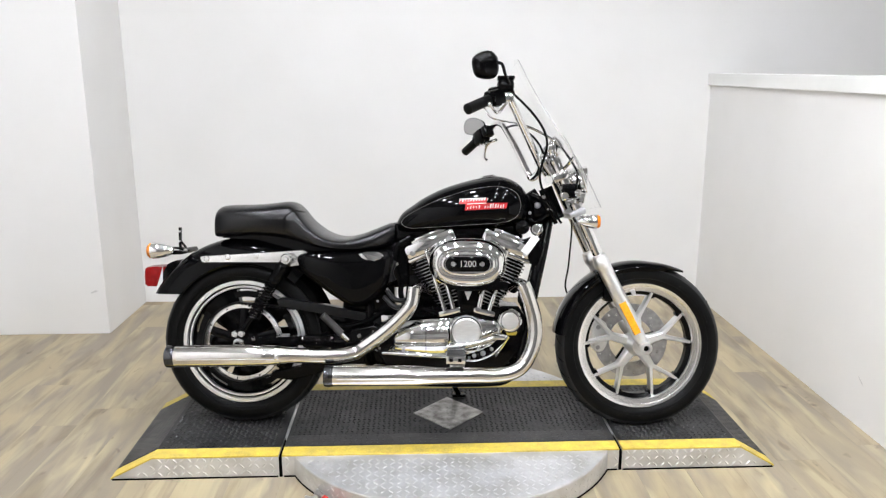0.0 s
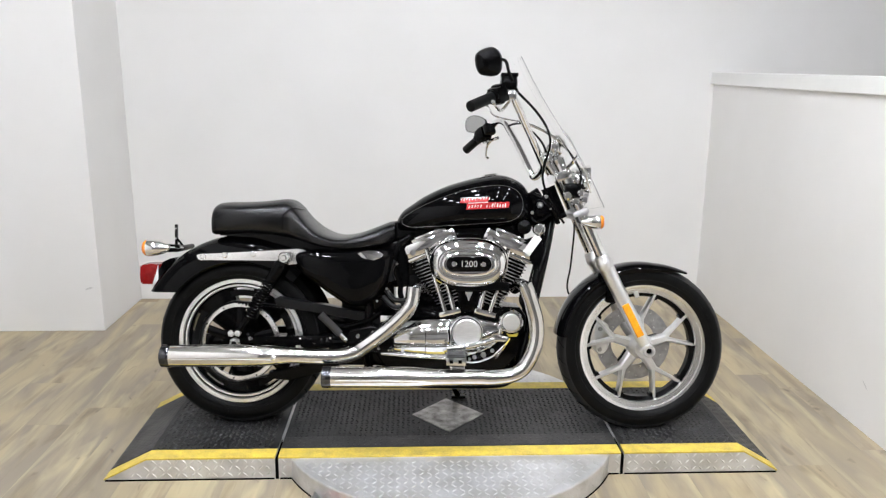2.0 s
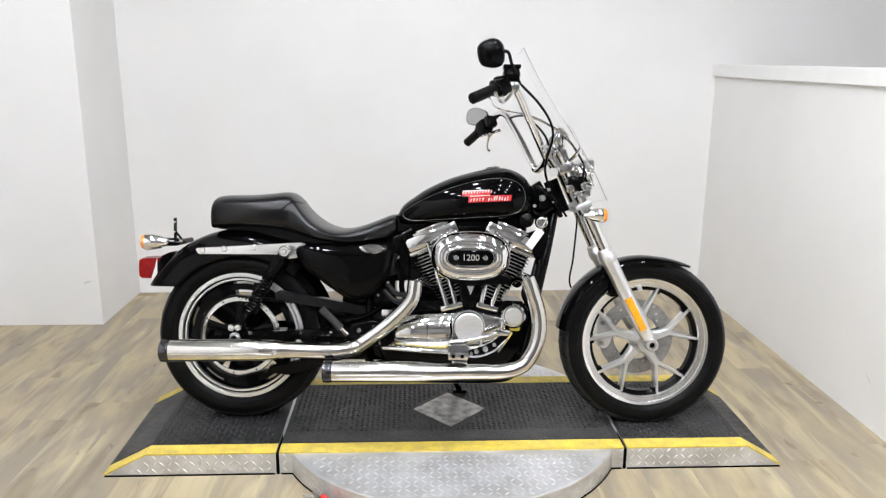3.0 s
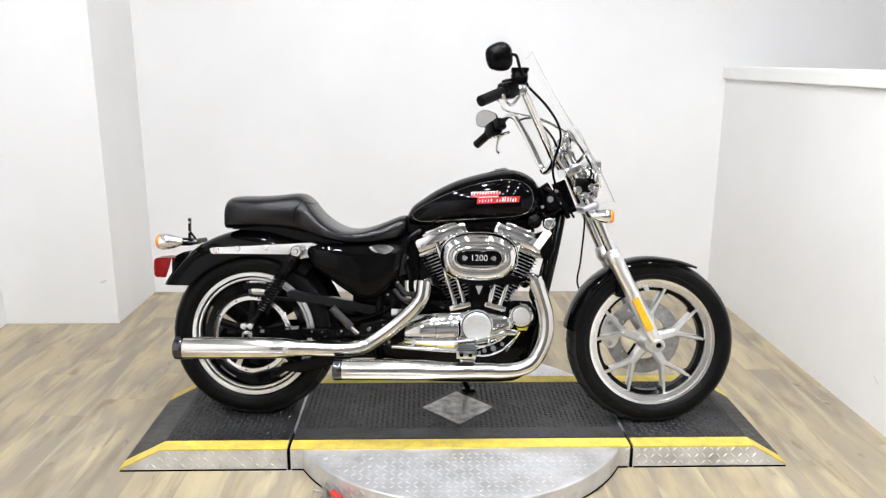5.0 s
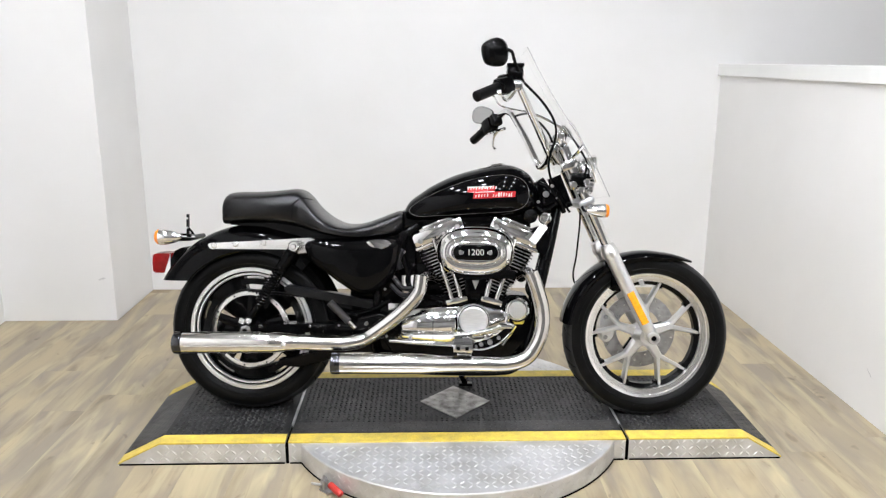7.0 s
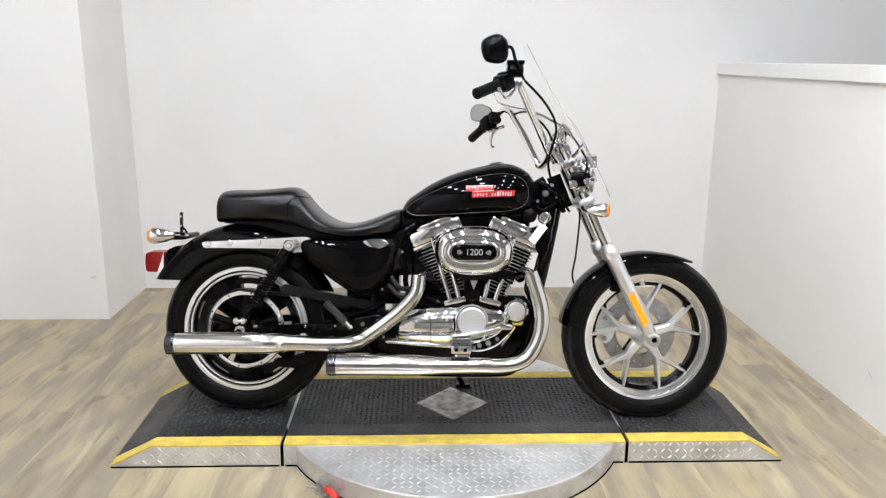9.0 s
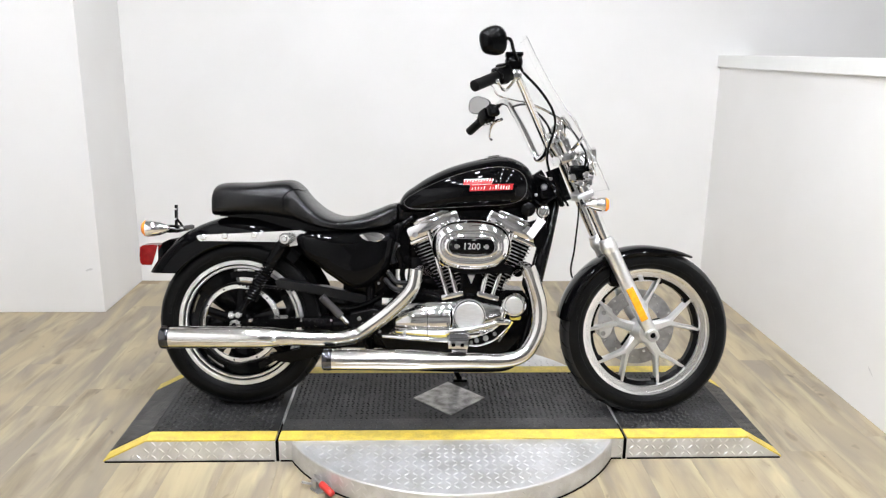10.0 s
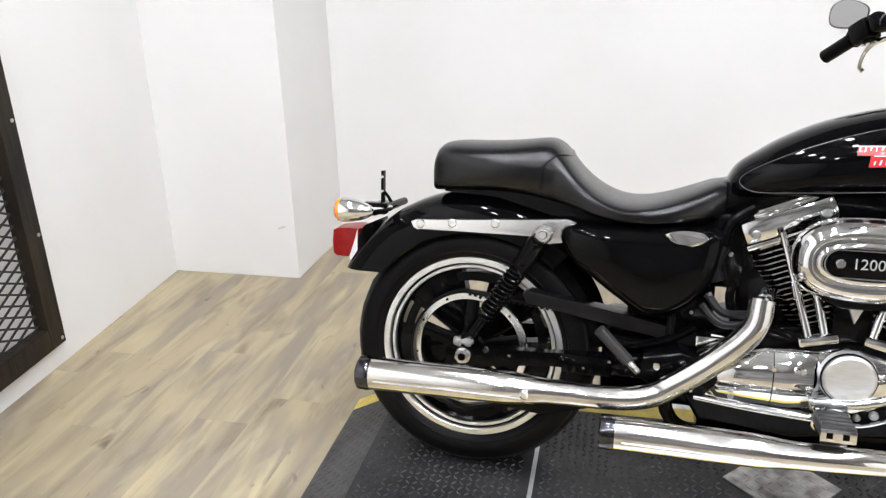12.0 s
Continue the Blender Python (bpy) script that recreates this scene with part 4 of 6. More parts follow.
bm = prism(bmesh.new(), [(-0.620, 0.470), (-0.605, 0.478), (-0.420, 0.450), (-0.190, 0.408), (-0.186, 0.396), (-0.225, 0.382), (-0.420, 0.416), (-0.610, 0.448)], -0.108, -0.060, 0.004)
part("belt_guard", bm, PLASTIC, bike, "black upper belt guard")
bm = prism(bmesh.new(), [(-0.640, 0.175), (-0.560, 0.168), (-0.400, 0.215), (-0.300, 0.262), (-0.300, 0.285), (-0.420, 0.250), (-0.580, 0.205), (-0.640, 0.200)], -0.104, -0.064, 0.004)
part("lower_belt_guard", bm, SATIN, bike)
bm = box(bmesh.new(), (-0.515, -0.150, 0.300), (-0.400, -0.118, 0.345), bevel=0.006)
box(bm, (-0.400, -0.145, 0.305), (-0.290, -0.118, 0.330), bevel=0.004)
for k in range(5):
    box(bm, (-0.500 + 0.02 * k, -0.154, 0.306), (-0.490 + 0.02 * k, -0.149, 0.338))
part("brake_hose_cover", bm, SATIN, bike)


# rear shock absorber
def shock(y):
    top, low = Vector((-0.577, y, 0.615)), Vector((-0.742, y, 0.352))
    d = (low - top).normalized()
    bm = bar(bmesh.new(), top + d * 0.01, top + d * 0.09, 0.0165)
    bar(bm, top + d * 0.08, top + d * 0.245, 0.013)
    bar(bm, top + d * 0.235, low, 0.013)
    tube(bm, [top + d * 0.070, top + d * 0.080, top + d * 0.090], [0.021, 0.0235, 0.021], 18, 2)
    tube(bm, [top + d * 0.004, top + d * 0.020, top + d * 0.060, top + d * 0.084], [0.017, 0.0245, 0.0245, 0.019], 20, 3)
    body = part("shock_absorber", bm, SATIN, bike, "black coil-over rear shock absorber")
    bm = bmesh.new()
    pts = []
    u = d.orthogonal().normalized()
    v = d.cross(u)
    for k in range(0, 13 * 12):
        a = 2 * math.pi * k / 12
        r = 0.0205
        pts.append(top + d * (0.088 + 0.152 * k / (13 * 12)) + r * (math.cos(a) * u + math.sin(a) * v))
    part("coil_spring", tube(bm, pts, 0.0036, 6, 1), BLACK, body, "gloss black coil spring")
    bm = bar(bmesh.new(), top + Vector((0, -0.022, 0)), top + Vector((0, 0.022, 0)), 0.017)
    bar(bm, low + Vector((0, -0.018, 0)), low + Vector((0, 0.018, 0)), 0.017)
    part("bush", bm, SATIN, body)


shock(-0.136)
shock(0.142)

# side cover and its chrome trim
cover = ring_outline([(-0.525, 0.645), (-0.340, 0.655), (-0.192, 0.655), (-0.184, 0.590), (-0.208, 0.520), (-0.270, 0.462), (-0.335, 0.452), (-0.405, 0.492), (-0.460, 0.532), (-0.513, 0.574)], 5)
bm = bmesh.new()
rings = []
cxm, czm = -0.33, 0.58
for f, y in ((0.93, 0.0), (1.0, -0.09), (1.0, -0.125), (0.965, -0.147), (0.88, -0.160), (0.70, -0.167), (0.35, -0.170)):
    rings.append([(cxm + (x - cxm) * f, y, czm + (z - czm) * f) for x, z in cover])
part("oil_tank_cover", loft(bm, rings), BLACK, bike, "gloss black oil tank cover")
bm = prism(bmesh.new(), ring_outline([(-0.304, 0.645), (-0.270, 0.656), (-0.228, 0.654), (-0.214, 0.641), (-0.236, 0.624), (-0.274, 0.626)], 4), -0.168, -0.135, 0.005)
part("cover_trim", bm, CHROME, bike, "chrome trim plate")

# engine: crankcase
bm = prism(bmesh.new(), [(-0.260, 0.300), (-0.235, 0.410), (-0.150, 0.440), (0.000, 0.450), (0.090, 0.470), (0.180, 0.450), (0.285, 0.440), (0.320, 0.390), (0.300, 0.300), (0.230, 0.220), (0.000, 0.195), (-0.200, 0.205)], -0.105, 0.120, 0.012)
engine = part("crankcase", bm, SATIN, bike, "black engine crankcase")
case_line = [(-0.222, 0.360), (-0.205, 0.388), (-0.145, 0.405), (-0.040, 0.413), (0.030, 0.415), (0.060, 0.424), (0.100, 0.428), (0.130, 0.418), (0.165, 0.410), (0.205, 0.402), (0.225, 0.380), (0.215, 0.345), (0.190, 0.315), (0.140, 0.290), (0.060, 0.268), (-0.050, 0.262), (-0.165, 0.268), (-0.208, 0.290)]
bm = bmesh.new()
rings = []
cxm, czm = 0.0, 0.342
for f, y in ((0.99, -0.10), (1.0, -0.130), (0.985, -0.143), (0.955, -0.151), (0.90, -0.155), (0.5, -0.157)):
    rings.append([(cxm + (x - cxm) * f, y, czm + (z - czm) * f) for x, z in ring_outline(case_line, 3)])
cam_cover = part("cam_cover", loft(bm, rings), CHROME, bike, "polished chrome gear case cover")
# drive cover: bulges outwards from its upper to its lower edge
rings = []
for x, z0, z1, f in ((-0.186, 0.305, 0.375, 0.35), (-0.180, 0.294, 0.387, 0.75), (-0.168, 0.287, 0.394, 1.0), (-0.10, 0.283, 0.400, 1.0), (-0.03, 0.281, 0.404, 1.0), (0.022, 0.286, 0.404, 0.9), (0.034, 0.296, 0.398, 0.5)):
    ring = []
    for k in range(13):
        u = k / 12
        ring.append((x, -0.149 - 0.030 * f * math.sin(math.pi * (0.04 + 0.92 * u)) ** 0.75, z0 + (z1 - z0) * u))
    rings.append(ring + [(x, -0.140, z1), (x, -0.140, z0)])
part("sprocket_cover", loft(bmesh.new(), rings), CHROME, cam_cover)
part("cover_seam", tube(bmesh.new(), [(-0.058, -0.149 - 0.0308 * math.sin(math.pi * (0.04 + 0.92 * u)) ** 0.75, 0.282 + 0.120 * u) for u in (0.0, 0.15, 0.3, 0.45, 0.6, 0.75, 0.9, 1.0)], 0.0010, 6, 2), SATIN, cam_cover, "dark seam of the cover")
for bx, bz in ((-0.058, 0.372), (-0.010, 0.372)):
    bolt(bx, -0.171, bz, 0.0065, cam_cover, CHROME, 0.009)
part("cover_joint", lathe(bmesh.new(), [(0.004, -0.004), (0.004, 0.0), (0.0025, 0.002), (0.0001, 0.002)], axis_y(-0.054, 0.330, -0.179), 10), STEEL, cam_cover)
for bx, bz in ((-0.065, 0.375), (0.000, 0.372), (-0.14, 0.30), (0.135, 0.30), (0.185, 0.330), (0.205, 0.385), (0.130, 0.400), (0.035, 0.405)):
    bolt(bx, -0.153 if bx > 0.02 else -0.174, bz, 0.0065, cam_cover, STEEL, 0.005)
# round covers
part("timer_cover", lathe(bmesh.new(), [(0.058, -0.03), (0.058, 0.004), (0.054, 0.010), (0.052, 0.024), (0.047, 0.029), (0.0001, 0.030)], axis_y(0.089, 0.366, -0.155), 48), BRUSHED, cam_cover, "round chrome timing cover")
part("timer_ring", lathe(bmesh.new(), [(0.0530, 0.012), (0.0555, 0.012), (0.0555, 0.019), (0.0530, 0.019), (0.0530, 0.012)], axis_y(0.089, 0.366, -0.155), 48), SATIN, cam_cover, "dark groove round the cover")
bm = bmesh.new()
prism(bm, [(0.17, 0.36), (0.18, 0.43), (0.22, 0.455), (0.28, 0.455), (0.305, 0.42), (0.300, 0.365), (0.26, 0.340), (0.20, 0.335)], -0.125, -0.10, 0.008)
oil_mount = part("filter_mount", bm, SATIN, bike)
oil_filter = part("oil_filter", lathe(bmesh.new(), [(0.042, -0.025), (0.045, 0.0), (0.044, 0.016), (0.039, 0.022), (0.031, 0.024), (0.0001, 0.024)], axis_y(0.248, 0.405, -0.132), 40), CHROME, oil_mount, "round chrome oil filter")
part("filter_cap", lathe(bmesh.new(), [(0.031, 0.022), (0.031, 0.031), (0.028, 0.034), (0.0001, 0.0345)], axis_y(0.248, 0.405, -0.132), 32), BRUSHED, oil_filter, "flat brushed end cap")
part("filter_band", lathe(bmesh.new(), [(0.0455, -0.004), (0.0462, -0.004), (0.0462, 0.012), (0.0450, 0.012)], axis_y(0.248, 0.405, -0.132), 40), SATIN, oil_filter, "black band")
part("gasket_tab", prism(bmesh.new(), [(0.232, 0.362), (0.275, 0.362), (0.270, 0.350), (0.240, 0.350)], -0.142, -0.126, 0.002), material("yellow_tab", (0.62, 0.50, 0.06), 0.5, second=(0.5, 0.4, 0.05), scale=40), oil_mount, "small yellow tab")
bm = tube(bmesh.new(), [(0.24, -0.125, 0.345), (0.215, -0.130, 0.305), (0.195, -0.130, 0.270)], [0.011, 0.010, 0.007], 10)
part("oil_line", bm, CHROME, oil_mount)
bm = prism(bmesh.new(), [(0.085, 0.285), (0.150, 0.303), (0.215, 0.340), (0.235, 0.332), (0.190, 0.283), (0.120, 0.255), (0.085, 0.258)], -0.148, -0.11, 0.006)
oil_pump = part("oil_pump", bm, SATIN, bike, "black oil pump housing")
for bx, bz, r in ((0.118, 0.275, 0.008), (0.150, 0.284, 0.010), (0.182, 0.300, 0.007), (0.100, 0.268, 0.005)):
    bolt(bx, -0.148, bz, r, oil_pump, STEEL, 0.008)
part("pump_flange", tube(bmesh.new(), [(0.085, -0.150, 0.258), (0.130, -0.151, 0.259), (0.185, -0.150, 0.282), (0.228, -0.148, 0.322)], 0.0045, 8), CHROME, oil_pump, "bright lower flange")

# engine: two finned cylinders
CRX, CRZ = 0.098, 0.335


def cylinder(name, tilt):
    """One jug with stacked fins, its rocker box on top; tilt in degrees from upright."""
    m = Matrix.Translation((CRX, 0, CRZ)) @ Matrix.Rotation(radians(tilt), 4, "Y")
    core = lathe(bmesh.new(), [(0.055, 0.08), (0.060, 0.338), (0.0001, 0.338)], m, 28)
    box(core, (-0.088, -0.060, 0.25), (0.088, 0.075, 0.336), m, 0.008)
    box(core, (-0.072, -0.058, 0.19), (0.072, 0.075, 0.252), m, 0.006)
    box(core, (-0.058, -0.055, 0.11), (0.058, 0.075, 0.212), m, 0.008)
    jug = part(name, core, SATIN, bike, "finned black engine cylinder")

    def plate(d, hx, hy, t, r):
        bm = bmesh.new()
        ring = [(-hx + r, -hy), (hx - r, -hy), (hx, -hy + r), (hx, hy - r), (hx - r, hy), (-hx + r, hy), (-hx, hy - r), (-hx, -hy + r)]
        loft(bm, [[m @ Vector((x, y, d + h)) for x, y in ring] for h in (0, t)])
        for f in bm.faces:
            f.material_index = 1 if len(f.verts) == 4 else 0
        return bm
    d = 0.118
    k = 0
    while d < 0.336:
        hx = 0.058 + 0.038 * min(1.0, (d - 0.118) / 0.18)
        fin = part("fin", plate(d, hx, 0.086, 0.0030, 0.020), SATIN, jug, smooth=False)
        fin.data.materials.append(FIN)
        d += 0.0126
        k += 1
    # rocker box: lower and upper covers
    bm = bmesh.new()
    box(bm, (-0.101, -0.094, 0.337), (0.101, 0.091, 0.349), m, bevel=0.003)
    box(bm, (-0.100, -0.093, 0.3485), (0.100, 0.090, 0.402), m, bevel=0.014)
    box(bm, (-0.066, -0.072, 0.400), (0.074, 0.070, 0.416), m, bevel=0.007)
    rocker = part("rocker_box", bm, CHROME, jug, "chrome rocker box")
    for sx in (-0.074, 0.074):
        bm = lathe(bmesh.new(), [(0.010, 0.0), (0.010, 0.004), (0.007, 0.007), (0.0001, 0.007)], m @ Matrix.Translation((sx, -0.092, 0.368)) @ Matrix.Rotation(radians(90), 4, "X"), 10)
        part("bolt", bm, STEEL, rocker)
    return jug


FIN = material("fin_edges", (0.60, 0.60, 0.60), 0.28, 1.0, second=(0.42, 0.42, 0.43), scale=30, mix=0.5, rough_var=0.1)
cylinder("rear_cylinder", -22.5)
cylinder("front_cylinder", 22.5)
# pushrod tubes and tappet blocks
for pa, pb in (((-0.062, -0.114, 0.660), (0.012, -0.128, 0.428)), ((-0.012, -0.114, 0.640), (0.046, -0.128, 0.428)), ((0.178, -0.112, 0.640), (0.130, -0.128, 0.428)), ((0.238, -0.112, 0.660), (0.170, -0.128, 0.428))):
    a, b = Vector(pa), Vector(pb)
    bm = tube(bmesh.new(), [a, a + (b - a) * 0.45, a + (b - a) * 0.5, b - (b - a) * 0.06, b], [0.0078, 0.0078, 0.0100, 0.0100, 0.013], 14, 1)
    part("pushrod_tube", bm, CHROME, bike, "chrome pushrod tube")
for x0, x1, tilt in ((-0.010, 0.070, -14), (0.112, 0.192, 14)):
    m = Matrix.Translation(((x0 + x1) / 2, -0.118, 0.425)) @ Matrix.Rotation(radians(tilt), 4, "Y")
    block = part("tappet_block", box(bmesh.new(), (-0.040, -0.028, -0.040), (0.040, 0.028, 0.0), m, 0.004), SATIN, bike)
    part("tappet_cap", box(bmesh.new(), (-0.040, -0.030, 0.0), (0.040, 0.030, 0.020), m, 0.006), CHROME, block)
# carburettor and intake between the cylinders
bm = prism(bmesh.new(), [(0.00, 0.560), (0.19, 0.560), (0.24, 0.545), (0.24, 0.520), (0.06, 0.516), (0.02, 0.530)], -0.175, -0.06, 0.006)
part("intake_body", bm, SATIN, bike)
part("intake_badge", prism(bmesh.new(), [(0.082, 0.508), (0.108, 0.508), (0.095, 0.476)], -0.135, -0.115, 0.002), ALU, bike)
part("intake_block", box(bmesh.new(), (0.055, -0.118, 0.43), (0.135, 0.05, 0.53), bevel=0.01), SATIN, bike)


# air cleaner
def stadium(cx, cz, hx, hz, y, n=16):
    """A long oval in x and z."""
    ring = []
    for k in range(n + 1):
        a = -math.pi / 2 + math.pi * k / n
        ring.append((cx + hx - hz + hz * math.cos(a), y, cz + hz * math.sin(a)))
    for k in range(n + 1):
        a = math.pi / 2 + math.pi * k / n
        ring.append((cx - hx + hz + hz * math.cos(a), y, cz + hz * math.sin(a)))
    return ring


def oval(cx, cz, hx, hz, y, n=64):
    """A rounded oval, fuller than an ellipse."""
    ring = []
    for k in range(n):
        a = 2 * math.pi * k / n - math.pi / 2
        c, sn = math.cos(a), math.sin(a)
        ring.append((cx + hx * math.copysign(abs(c) ** 0.80, c), y, cz + hz * math.copysign(abs(sn) ** 0.86, sn)))
    return ring


AX, AZ = 0.093, 0.615
bm = loft(bmesh.new(), [oval(AX, AZ, hx, hz, y) for hx, hz, y in ((0.128, 0.080, -0.130), (0.139, 0.091, -0.142), (0.141, 0.093, -0.152), (0.1395, 0.0915, -0.160), (0.137, 0.089, -0.162), (0.134, 0.086, -0.172), (0.126, 0.078, -0.183), (0.117, 0.069, -0.190), (0.110, 0.061, -0.193), (0.105, 0.055, -0.192), (0.102, 0.051, -0.188), (0.099, 0.047, -0.188), (0.096, 0.043, -0.194), (0.091, 0.038, -0.197), (0.086, 0.034, -0.197), (0.084, 0.032, -0.189))])
air = part("air_cleaner", bm, CHROME, bike, "oval chrome air cleaner with a black badge")
badge = part("badge", loft(bmesh.new(), [stadium(AX, AZ, hx, hz, y) for hx, hz, y in ((0.084, 0.031, -0.186), (0.084, 0.031, -0.1912), (0.079, 0.0275, -0.1935))]), BLACK, air, "black oval badge")
part("badge_rim", loft(bmesh.new(), [stadium(AX, AZ, hx, hz, y) for hx, hz, y in ((0.0830, 0.0300, -0.190), (0.0830, 0.0300, -0.1970), (0.0805, 0.0275, -0.1970), (0.0805, 0.0275, -0.190))] , caps=False), CHROME, badge)
for bx in (-0.052, 0.052):
    bolt(AX + bx, -0.196, AZ, 0.0105, air, CHROME, 0.007)
curve = bpy.data.curves.new("badge_number", "FONT")
curve.body, curve.size, curve.extrude, curve.align_x, curve.align_y = "1200", 0.031, 0.0008, "CENTER", "CENTER"
tmp = new("badge_number", curve)
bpy.context.view_layer.update()
me = bpy.data.meshes.new_from_object(tmp.evaluated_get(bpy.context.evaluated_depsgraph_get()))
bpy.data.objects.remove(tmp)
me.transform(Matrix.Translation((AX, -0.1955, AZ)) @ Matrix.Rotation(radians(90), 4, "X"))
me.materials.append(ALU)
num = new("badge_number", me)
num.parent = badge

# exhausts
bm = tube(bmesh.new(), [(0.262, -0.090, 0.520), (0.278, -0.140, 0.540), (0.292, -0.185, 0.535), (0.307, -0.203, 0.500), (0.330, -0.205, 0.425), (0.331, -0.207, 0.350), (0.316, -0.215, 0.285), (0.272, -0.225, 0.242), (0.200, -0.240, 0.226), (0.085, -0.270, 0.229)], 0.0215, 24)
front_pipe = part("front_exhaust_pipe", bm, CHROME, bike, "chrome front exhaust pipe with heat shield")
bm = tube(bmesh.new(), [(0.290, -0.207, 0.545), (0.309, -0.209, 0.497), (0.331, -0.209, 0.422), (0.332, -0.211, 0.350), (0.310, -0.219, 0.285), (0.272, -0.229, 0.241), (0.200, -0.244, 0.224), (0.070, -0.273, 0.227)], 0.0265, 24)
part("heat_shield", bm, MUFFLER, front_pipe)
bm = tube(bmesh.new(), [(0.150, -0.258, 0.226), (0.085, -0.273, 0.229), (-0.020, -0.283, 0.229), (-0.090, -0.284, 0.229), (-0.180, -0.285, 0.229), (-0.384, -0.286, 0.227)], [0.027, 0.027, 0.029, 0.035, 0.0365, 0.0365], 28)
lower_muffler = part("lower_muffler", bm, MUFFLER, bike, "chrome lower muffler")


def muffler_tip(x, y, z, r, parent):
    bm = lathe(bmesh.new(), [(r - 0.001, -0.004), (r, 0.0), (r + 0.001, 0.010), (r, 0.026), (r - 0.003, 0.029), (r - 0.009, 0.027), (r - 0.010, -0.01), (0.0001, -0.01)], aim((x, y, z), (x - 1, y, z)), 32)
    part("muffler_tip", bm, TIP, parent, "dark chrome muffler tip")


TIP = material("black_chrome", (0.10, 0.10, 0.11), 0.14, 1.0, second=(0.06, 0.06, 0.065), scale=30, mix=0.4)
muffler_tip(-0.380, -0.286, 0.227, 0.0375, lower_muffler)
part("muffler_seam", tube(bmesh.new(), [(-0.36, -0.3235, 0.222), (-0.12, -0.3225, 0.224), (-0.03, -0.313, 0.218)], 0.0016, 6), STEEL, lower_muffler)
bm = tube(bmesh.new(), [(-0.060, -0.080, 0.505), (-0.085, -0.140, 0.520), (-0.102, -0.195, 0.510), (-0.115, -0.215, 0.470), (-0.180, -0.218, 0.394), (-0.262, -0.222, 0.330), (-0.310, -0.228, 0.302), (-0.385, -0.240, 0.290), (-0.520, -0.262, 0.295)], 0.0215, 24)
rear_pipe = part("rear_exhaust_pipe", bm, CHROME, bike, "chrome rear exhaust pipe with heat shield")
bm = tube(bmesh.new(), [(-0.100, -0.207, 0.530), (-0.113, -0.219, 0.466), (-0.182, -0.222, 0.391), (-0.262, -0.226, 0.328), (-0.310, -0.232, 0.300), (-0.385, -0.244, 0.289), (-0.520, -0.265, 0.294)], 0.0265, 24)
part("heat_shield", bm, MUFFLER, rear_pipe)
bm = tube(bmesh.new(), [(-0.470, -0.258, 0.293), (-0.530, -0.270, 0.296), (-0.570, -0.276, 0.297), (-0.620, -0.279, 0.297), (-0.700, -0.280, 0.296), (-0.942, -0.281, 0.291)], [0.0275, 0.0275, 0.032, 0.037, 0.0385, 0.0385], 28)
upper_muffler = part("upper_muffler", bm, MUFFLER, bike, "chrome upper muffler")
muffler_tip(-0.938, -0.281, 0.291, 0.0395, upper_muffler)
part("muffler_seam", tube(bmesh.new(), [(-0.92, -0.3205, 0.286), (-0.68, -0.3200, 0.290), (-0.58, -0.314, 0.288)], 0.0016, 6), STEEL, upper_muffler)
part("clamp_bolt", lathe(bmesh.new(), [(0.010, -0.01), (0.010, 0.008), (0.006, 0.012), (0.0001, 0.012)], axis_y(-0.572, 0.298, -0.310), 12), CHROME, upper_muffler)

# foot controls
bm = tube(bmesh.new(), [(-0.215, -0.175, 0.290), (-0.100, -0.200, 0.288), (0.030, -0.205, 0.283)], 0.0085, 12)
tube(bm, [(0.020, -0.205, 0.318), (0.090, -0.215, 0.326), (0.165, -0.205, 0.343), (0.215, -0.200, 0.362)], [0.010, 0.011, 0.010, 0.009], 12)
pedal = part("brake_pedal", bm, CHROME, bike, "chrome brake pedal linkage")
part("pedal_pad", box(bmesh.new(), (0.180, -0.260, 0.352), (0.225, -0.205, 0.368), bevel=0.006), CHROME, pedal)
bm = bmesh.new()
prism(bm, [(0.018, 0.270), (0.020, 0.302), (0.062, 0.310), (0.092, 0.300), (0.090, 0.268), (0.058, 0.256), (0.026, 0.258)], -0.215, -0.150, 0.008)
box(bm, (0.030, -0.252, 0.214), (0.084, -0.226, 0.262), bevel=0.006)
bar(bm, (0.055, -0.22, 0.268), (0.055, -0.235, 0.205), 0.008)
mount = part("footpeg_mount", bm, CHROME, bike, "chrome foot peg mount")
bm = box(bmesh.new(), (0.018, -0.302, 0.282), (0.086, -0.214, 0.308), bevel=0.008)
for k in range(4):
    box(bm, (0.022, -0.292 + 0.020 * k, 0.306), (0.082, -0.281 + 0.020 * k, 0.311), bevel=0.002)
footpeg = part("footpeg", bm, PEG, mount, "ribbed grey rubber foot peg")
part("peg_end", box(bmesh.new(), (0.019, -0.3045, 0.276), (0.085, -0.3022, 0.302), bevel=0.001), CHROME, footpeg, "chrome end plate")
for x0 in (0.030, 0.060):
    part("peg_slot", box(bmesh.new(), (x0, -0.3056, 0.283), (x0 + 0.012, -0.3040, 0.295)), SATIN, footpeg, smooth=False)
bm = bar(bmesh.new(), (-0.428, -0.215, 0.432), (-0.362, -0.200, 0.362), 0.0135)
peg = part("passenger_peg", bm, PEG, bike, "folded black rubber passenger peg")
bar_bm = bar(bmesh.new(), (-0.362, -0.200, 0.362), (-0.340, -0.190, 0.338), 0.0095)
part("peg_stem", bar_bm, CHROME, peg)
bm = prism(bmesh.new(), [(-0.330, 0.370), (-0.250, 0.388), (-0.190, 0.372), (-0.170, 0.330), (-0.200, 0.290), (-0.290, 0.295), (-0.345, 0.325)], -0.185, -0.100, 0.008)
peg_bracket = part("peg_bracket", bm, SATIN, bike)
